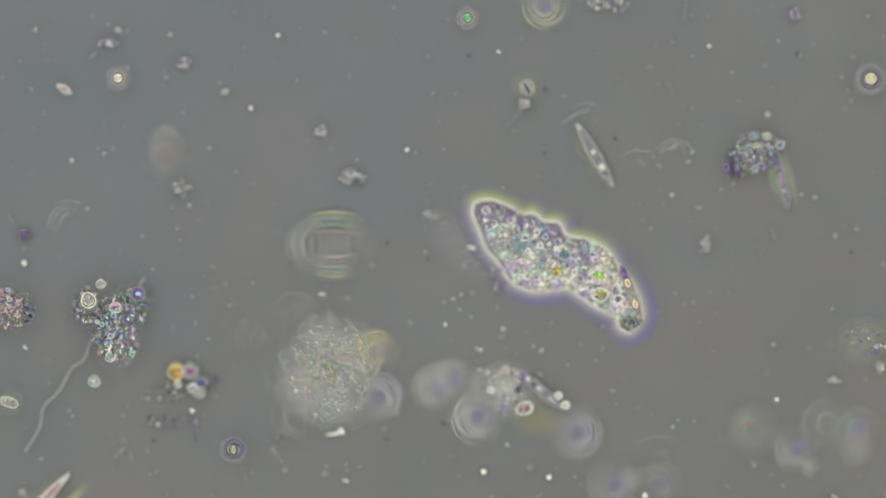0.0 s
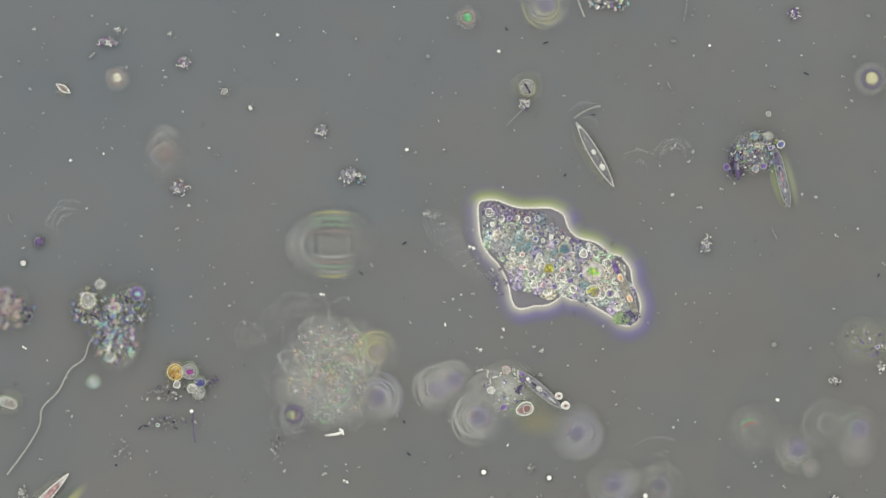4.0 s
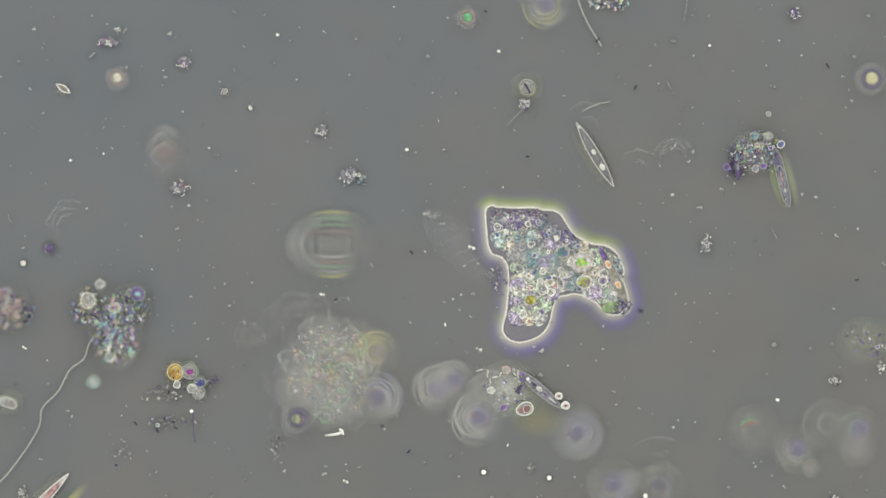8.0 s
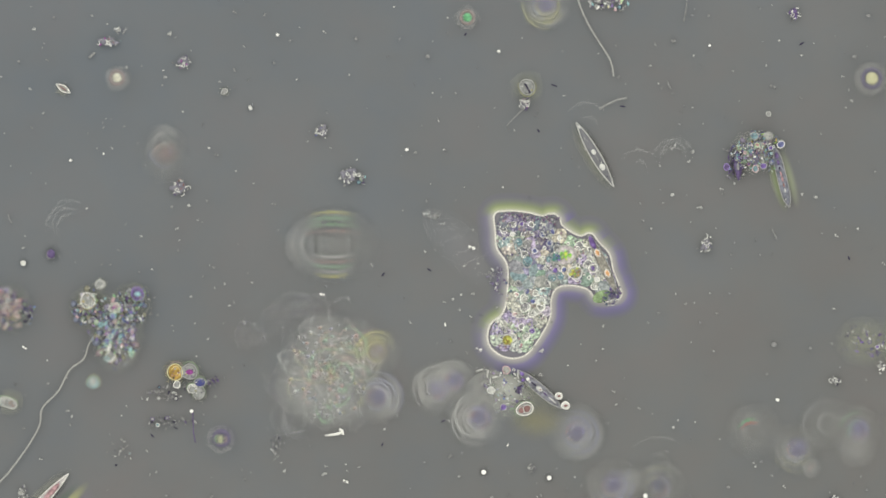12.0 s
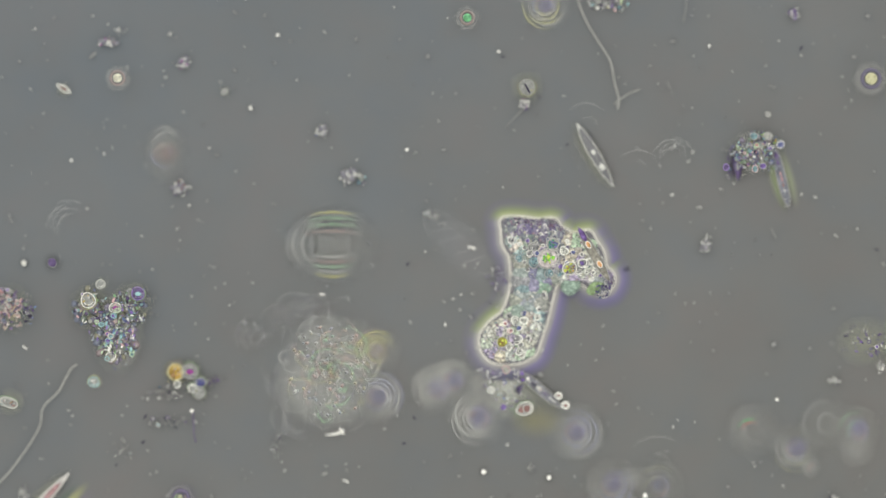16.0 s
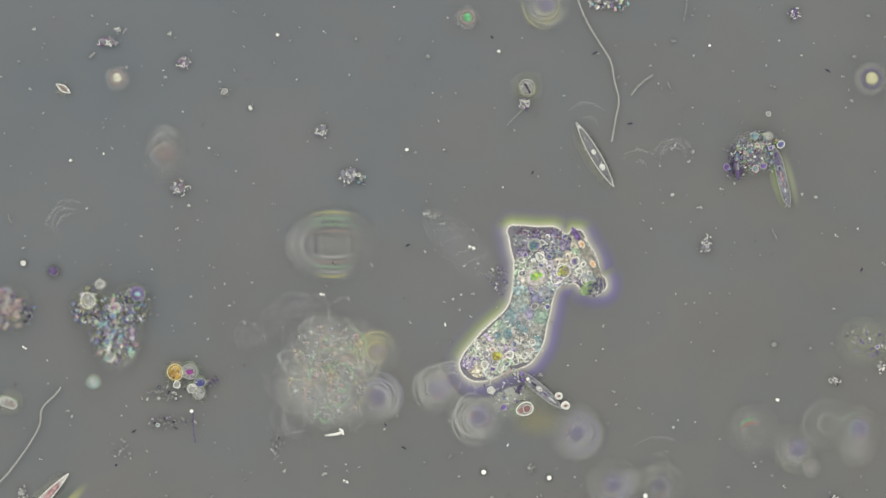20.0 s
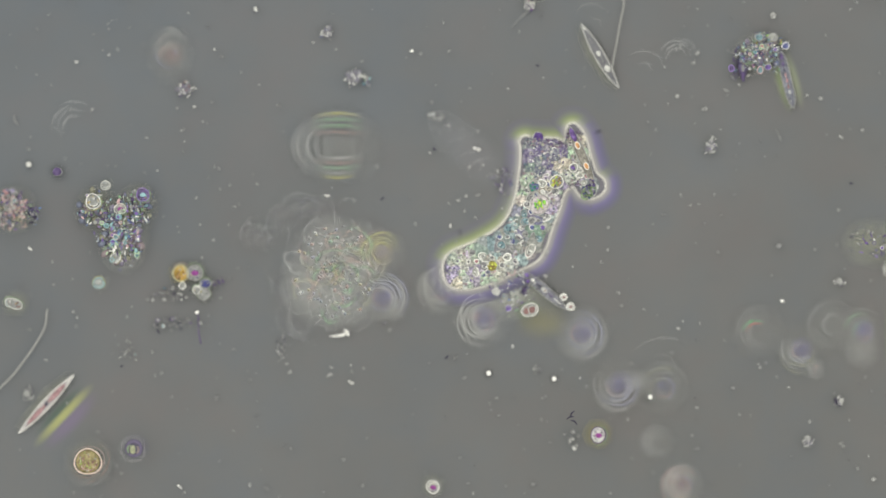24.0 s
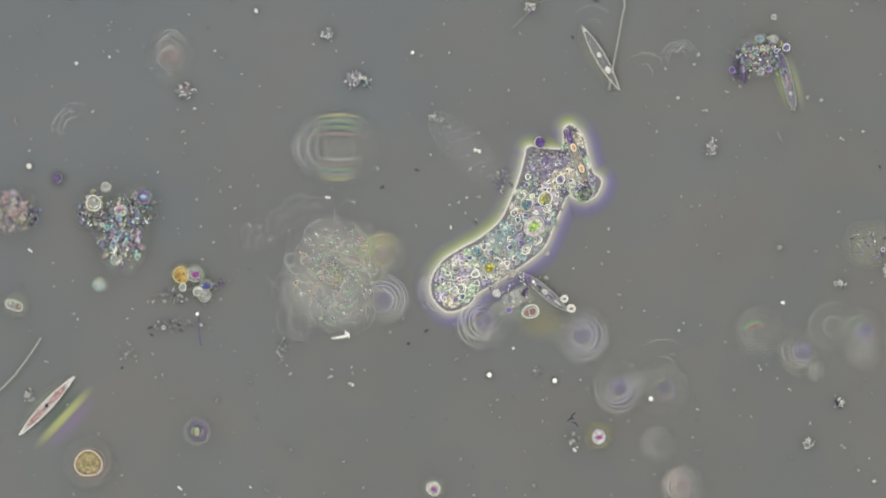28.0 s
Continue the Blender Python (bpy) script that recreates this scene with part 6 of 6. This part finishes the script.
PALE_GRAINS_C = (
    888, 597, 3, 844, 617, 3, 833, 561, 2.4, 432, 571, 3, 529, 597, 4, 958, 621, 4.5, 945, 614, 3, 957, 664, 4, 1067, 618, 2.4, 1005, 647, 2, 1086, 693, 3,
    1131, 723, 2.4, 1160, 79, 2.4, 1228, 99, 2, 1151, 117, 2.4, 1297, 126, 2, 1379, 72, 2.4, 1419, 98, 2.4, 1491, 136, 2.6, 1507, 178, 2.6, 1453, 237, 2,
    1226, 269, 3.4, 1219, 286, 3, 1189, 264, 2, 1497, 191, 2, 1190, 345, 4, 1238, 367, 4.5, 1277, 335, 3, 1288, 312, 2.8, 1420, 344, 2.8)
PALE_GRAINS_D = (
    1444, 349, 3.6, 1518, 405, 3, 1480, 418, 4, 1564, 467, 3, 1196, 520, 3, 1213, 538, 2, 1229, 536, 2, 1476, 547, 2.6, 1192, 757, 3, 1200, 744, 2, 1366, 842, 2,
    1388, 862, 3, 43, 861, 3.4, 41, 874, 3, 575, 839, 4, 635, 827, 2, 612, 822, 2, 1102, 918, 2, 1225, 897, 3, 1300, 909, 2, 1320, 910, 2, 1424, 922, 2.4,
    1480, 960, 2.4, 1485, 965, 2.4, 1538, 1024, 4, 1000, 957, 3, 870, 880, 2.4, 577, 826, 2.6, 614, 833, 2.4, 1068, 577, 2.6)
DIM_GRAINS = (
    95, 31, 2.4, 33, 109, 3, 83, 107, 2.6, 56, 226, 2.4, 75, 85, 2, 220, 224, 2.4, 155, 236, 2.4, 244, 254, 2.4, 256, 294, 2.4, 287, 151, 2.4, 383, 274, 3.4,
    415, 22, 3.4, 415, 124, 4, 467, 27, 3.4, 181, 468, 3, 195, 469, 3, 304, 366, 3, 366, 356, 2.6, 484, 362, 4, 210, 443, 2.4, 315, 443, 3, 360, 489, 2.6,
    438, 484, 2.8, 305, 576, 3, 279, 558, 2.2, 85, 679, 3, 42, 758, 3, 405, 794, 3, 428, 832, 2.4, 411, 650, 2.2)
DIM_GRAINS_B = (
    630, 69, 3.4, 757, 100, 4.5, 895, 617, 2.6, 826, 625, 2.4, 915, 627, 3, 798, 808, 4.4, 1104, 669, 2.8, 1193, 72, 6, 1512, 101, 4.4, 1537, 28, 4.4,
    1368, 153, 5, 1417, 174, 2.6, 1090, 81, 2.6, 1094, 137, 3.2, 1172, 156, 3.2, 1165, 555, 4, 1370, 610, 6, 1434, 617, 3.4, 1180, 800, 3, 462, 1040, 4,
    505, 969, 4, 375, 879, 5, 640, 952, 3, 820, 1030, 4, 935, 1032, 4, 1289, 862, 4, 1225, 969, 4, 1110, 987, 3, 1148, 1012, 3, 1523, 844, 3)
GRAIN_MESH = {}


def grains(flat, material, name, label):
    for i in range(0, len(flat), 3):
        x, y, r = flat[i:i + 3]
        key = (name, i % 8)
        if key not in GRAIN_MESH:
            kind, crumb = i % 8, Shape()
            if kind in (0, 3):
                crumb.ball(1.1 * U, (0, 0, 0), (1, 0.8, 0.6), True, 0.15)
            elif kind in (1, 6):
                crumb.ball(0.9 * U, (-0.7 * U, 0, 0), (1, 0.8, 0.6), rough=0.4).ball(0.7 * U, (0.8 * U, 0.3 * U, 0), (1, 0.9, 0.6), rough=0.4)
            elif kind == 4:
                crumb.ball(0.8 * U, (0, 0, 0), (1.9, 0.6, 0.6), rough=0.3)
            else:
                for _ in range(4):
                    crumb.ball((0.4 + 0.5 * RNG.rand()) * U, ((RNG.rand() - 0.5) * 1.6 * U, (RNG.rand() - 0.5) * 1.3 * U, 0), (1, 0.6, 0.6), rough=0.5, turn=RNG.rand() * 6)
            GRAIN_MESH[key] = crumb.mesh(name)
        ob = solid(name, GRAIN_MESH[key], material, W(x, y, 0.004), label, "grain", "floating grains")
        ob.matrix_basis = pose(*W(x, y, 0.0028 + 0.0005 * (i % 7)), 0, 0, (i * 53) % 360) @ Matrix.Scale(0.80 * r, 4)


grains(BRIGHT_GRAINS, M_BRIGHT, "bright_grain", "tiny bright white grain in the water")
for group in (PALE_GRAINS, PALE_GRAINS_B, PALE_GRAINS_C, PALE_GRAINS_D):
    grains(group, M_MOTE, "pale_grain", "tiny pale grain in the water")
for group in (DIM_GRAINS, DIM_GRAINS_B):
    grains(group, M_MOTEDIM, "dim_grain", "tiny dim grey grain in the water")
dust = Shape()
for _ in range(420):
    x, y = RNG.rand() * 1640 - 40, RNG.rand() * 1120 - 30
    r = (0.8 + 1.1 * RNG.rand()) * U
    dust.ball(r, W(x, y, 0.001 + 0.006 * RNG.rand()), (1 + RNG.rand(), 1, 0.7), turn=RNG.rand() * 6)
solid("bacteria", dust, palette("bacteria_dust", ((0.25, 0.25, 0.24), (0.32, 0.32, 0.3), (0.22, 0.22, 0.22), (0.42, 0.42, 0.39), (0.14, 0.14, 0.14))), (0, 0, 0), "scattered dim bacteria in the water", "bacteria", kind="stuff")


# ---- things that swim ----
def chain(name, label, n, step, thick, material=None):
    """A filament of short rigid joints that follow one another."""
    ob = thing(name, (0, 0, 0.0045), label, "filament")
    me = Shape().tube([(-0.62 * step * U, 0, 0), (-0.3 * step * U, 0, 0), (0.3 * step * U, 0, 0), (0.62 * step * U, 0, 0)], thick * U, 8).mesh("joint")
    return [part("joint", me, material or M_FILAMENT, ob) for _ in range(n)]


def along(path, s):
    """Place and lean at s plan steps along a path of corners, rounded."""
    p = np.array(path, float)
    fine = []
    for i in range(len(p) - 1):
        a, b, c, d = p[max(i - 1, 0)], p[i], p[i + 1], p[min(i + 2, len(p) - 1)]
        for q in np.linspace(0, 1, 10, endpoint=False):
            fine.append(0.5 * (2 * b + (c - a) * q + (2 * a - 5 * b + 4 * c - d) * q * q + (3 * b - a - 3 * c + d) * q ** 3))
    fine = np.array(fine + [p[-1]])
    d = np.concatenate([[0], np.cumsum(np.linalg.norm(np.diff(fine, axis=0), axis=1))])
    def at(v):
        return np.array([np.interp(v, d, fine[:, 0]), np.interp(v, d, fine[:, 1])])
    a, b = at(s - 3), at(s + 3)
    return at(s), math.degrees(math.atan2(a[1] - b[1], b[0] - a[0]))


LEFT_PATH = ((300, 440), (250, 500), (215, 565), (185, 588), (160, 606), (149, 635), (124, 655), (104, 692), (76, 722), (71, 752), (54, 784), (27, 822), (8, 845), (-34, 884), (-120, 960), (-220, 1040))
TOP_PATH = ((900, -330), (965, -180), (1010, -60), (1023, 0), (1038, 38), (1060, 75), (1080, 108), (1087, 142), (1095, 178), (1090, 208), (1083, 248), (1075, 290), (1068, 330))
left_chain = chain("filament", "long thin grey filament gliding over the slide", 64, 6, 1.5)
top_chain = chain("filament", "long thin grey filament gliding down", 70, 6, 1.5)


def slide_chain(joints, path, step, heads):
    """heads: seconds and how far the head joint has come along the path."""
    for k, ob in enumerate(joints):
        rows = []
        for t in [0, 2, 4, 6, 8, 10, 12, 14, 16, 18, 20, 22, 24, 26, 28]:
            head = np.interp(t, [h[0] for h in heads], [h[1] for h in heads])
            p, lean = along(path, max(head - k * step, 4))
            rows.append((t, pose(*W(p[0], p[1], 0.0), 0, 0, lean)))
        walk(ob, rows)


small_rod = solid("small_filament", Shape().tube([(-26 * U, -6 * U, 0), (-10 * U, 0, 0), (8 * U, 4 * U, 0), (26 * U, 4 * U, 0)], 1.1 * U), M_FILAMENT, W(1055, 188, 0.003), "short thin pale filament drifting", "filament")
dark_ball = thing("dark_cell", W(62, 425, 0.012), "dark violet round cell rolling over the slide", "cell")
part("body", Shape().ball(8 * U, (0, 0, 0), (1, 0.9, 0.6), True, 0.05), M_PURPLE, dark_ball)
part("pale_rim", Shape().ring(8.5 * U, 0.5 * U, (0, 0, 0), (1, 0.9), start=30, sweep=220), M_WALLDIM, dark_ball)
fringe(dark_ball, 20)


def swimmer():
    ob = thing("swimming_cell", W(470, 740, 0.02), "round swimming cell with a greenish core and films", "cell")
    part("core", Shape().ball(7 * U, (0, 0, 0), (0.75, 1.1, 0.6), True), plain("pale_green_core", (0.26, 0.275, 0.17), vary=0.4, scale=200), ob)
    jelly(ob, "dark_fringe", soft_disc("violet_murk", (0.10, 0.09, 0.14), 0.6, 30 * U), 30, 30, 28, 2, 3)
    part("dark_film", Shape().ring(12 * U, 3.4 * U, (2 * U, 2 * U, -0.002), flat=0.3), plain("violet_grey_film", (0.12, 0.09, 0.18), tone=0.6), ob)
    part("green_film", Shape().ring(9 * U, 2.0 * U, (0, 0, -0.001), start=110, sweep=120, flat=0.3), M_RINGGREEN, ob)
    part("red_film", Shape().ring(8 * U, 1.6 * U, (2 * U, 0, -0.001), start=-60, sweep=110, flat=0.3), M_RINGPINK, ob)
    part("outer_halo", soft_ring(21 * U, 6 * U, (0, 0, -0.003)), F_GHOST, ob)
    return ob


swim_cell = swimmer()
SPECKS = [solid("dark_speck", Shape().ball(U, (0, 0, 0), (3.6 + i % 3, 1.5, 1.2), True), M_DARK, W(0, 0, 0.004), "tiny dark rod swimming in the water", "bacterium", "swimming rods") for i in range(12)]
# middle of each dark rod's way: x, y, reach
SPECK_WAYS = ((964, 270, 40), (735, 455, 25), (1435, 103, 30), (690, 768, 25), (745, 772, 40), (998, 118, 60), (1525, 470, 30), (253, 766, 18), (267, 750, 12), (860, 60, 40), (640, 480, 50), (1090, 200, 45))


def motions():
    amoeba_motions()
    slide_chain(left_chain, LEFT_PATH, 6, ((0, 450), (28, 800)))
    slide_chain(top_chain, TOP_PATH, 6, ((0, 324), (28, 736)))
    walk(small_rod, [(t, pose(*W(x, y, 0.003), 0, 0, a)) for t, x, y, a in ((0, 1020, 205, 15), (3, 1035, 200, 15), (8, 1055, 188, 8), (11, 1078, 184, 10), (17, 1116, 166, 22), (20, 1136, 150, 32), (28, 1180, 110, 40))])
    walk(dark_ball, [(t, pose(*W(x, y, 0.012), 0, 0, 8 * t)) for t, x, y in ((0, 40, 415), (3, 62, 425), (8, 87, 440), (11, 90, 447), (17, 92, 470), (20, 94, 480), (25, 91, 479), (28, 91, 488))])
    walk(swim_cell, [(t, pose(*W(x, y, 0.02))) for t, x, y in ((0, 412, 797), (0.5, 431, 776), (2, 461, 749), (3.5, 502, 733), (6, 555, 756), (7, 543, 746), (8, 526, 742), (9, 495, 744), (10, 475, 735), (11, 449, 764), (12, 390, 778), (15, 330, 860), (21, 232, 940), (24, 225, 972), (25, 236, 967), (26, 257, 956), (27, 297, 948), (28, 338, 937))])
    for k, ob in enumerate(SPECKS):
        x, y, r = SPECK_WAYS[k]
        walk(ob, [(t, pose(*W(x + r * math.sin(0.5 * t + 2 * k), y + r * math.sin(0.37 * t + 3 * k), 0.005), 0, 0, 60 * math.sin(0.4 * t + k))) for t in (0, 2, 4, 6, 8, 10, 12, 14, 16, 18, 20, 22, 24, 26, 28)])


motions()
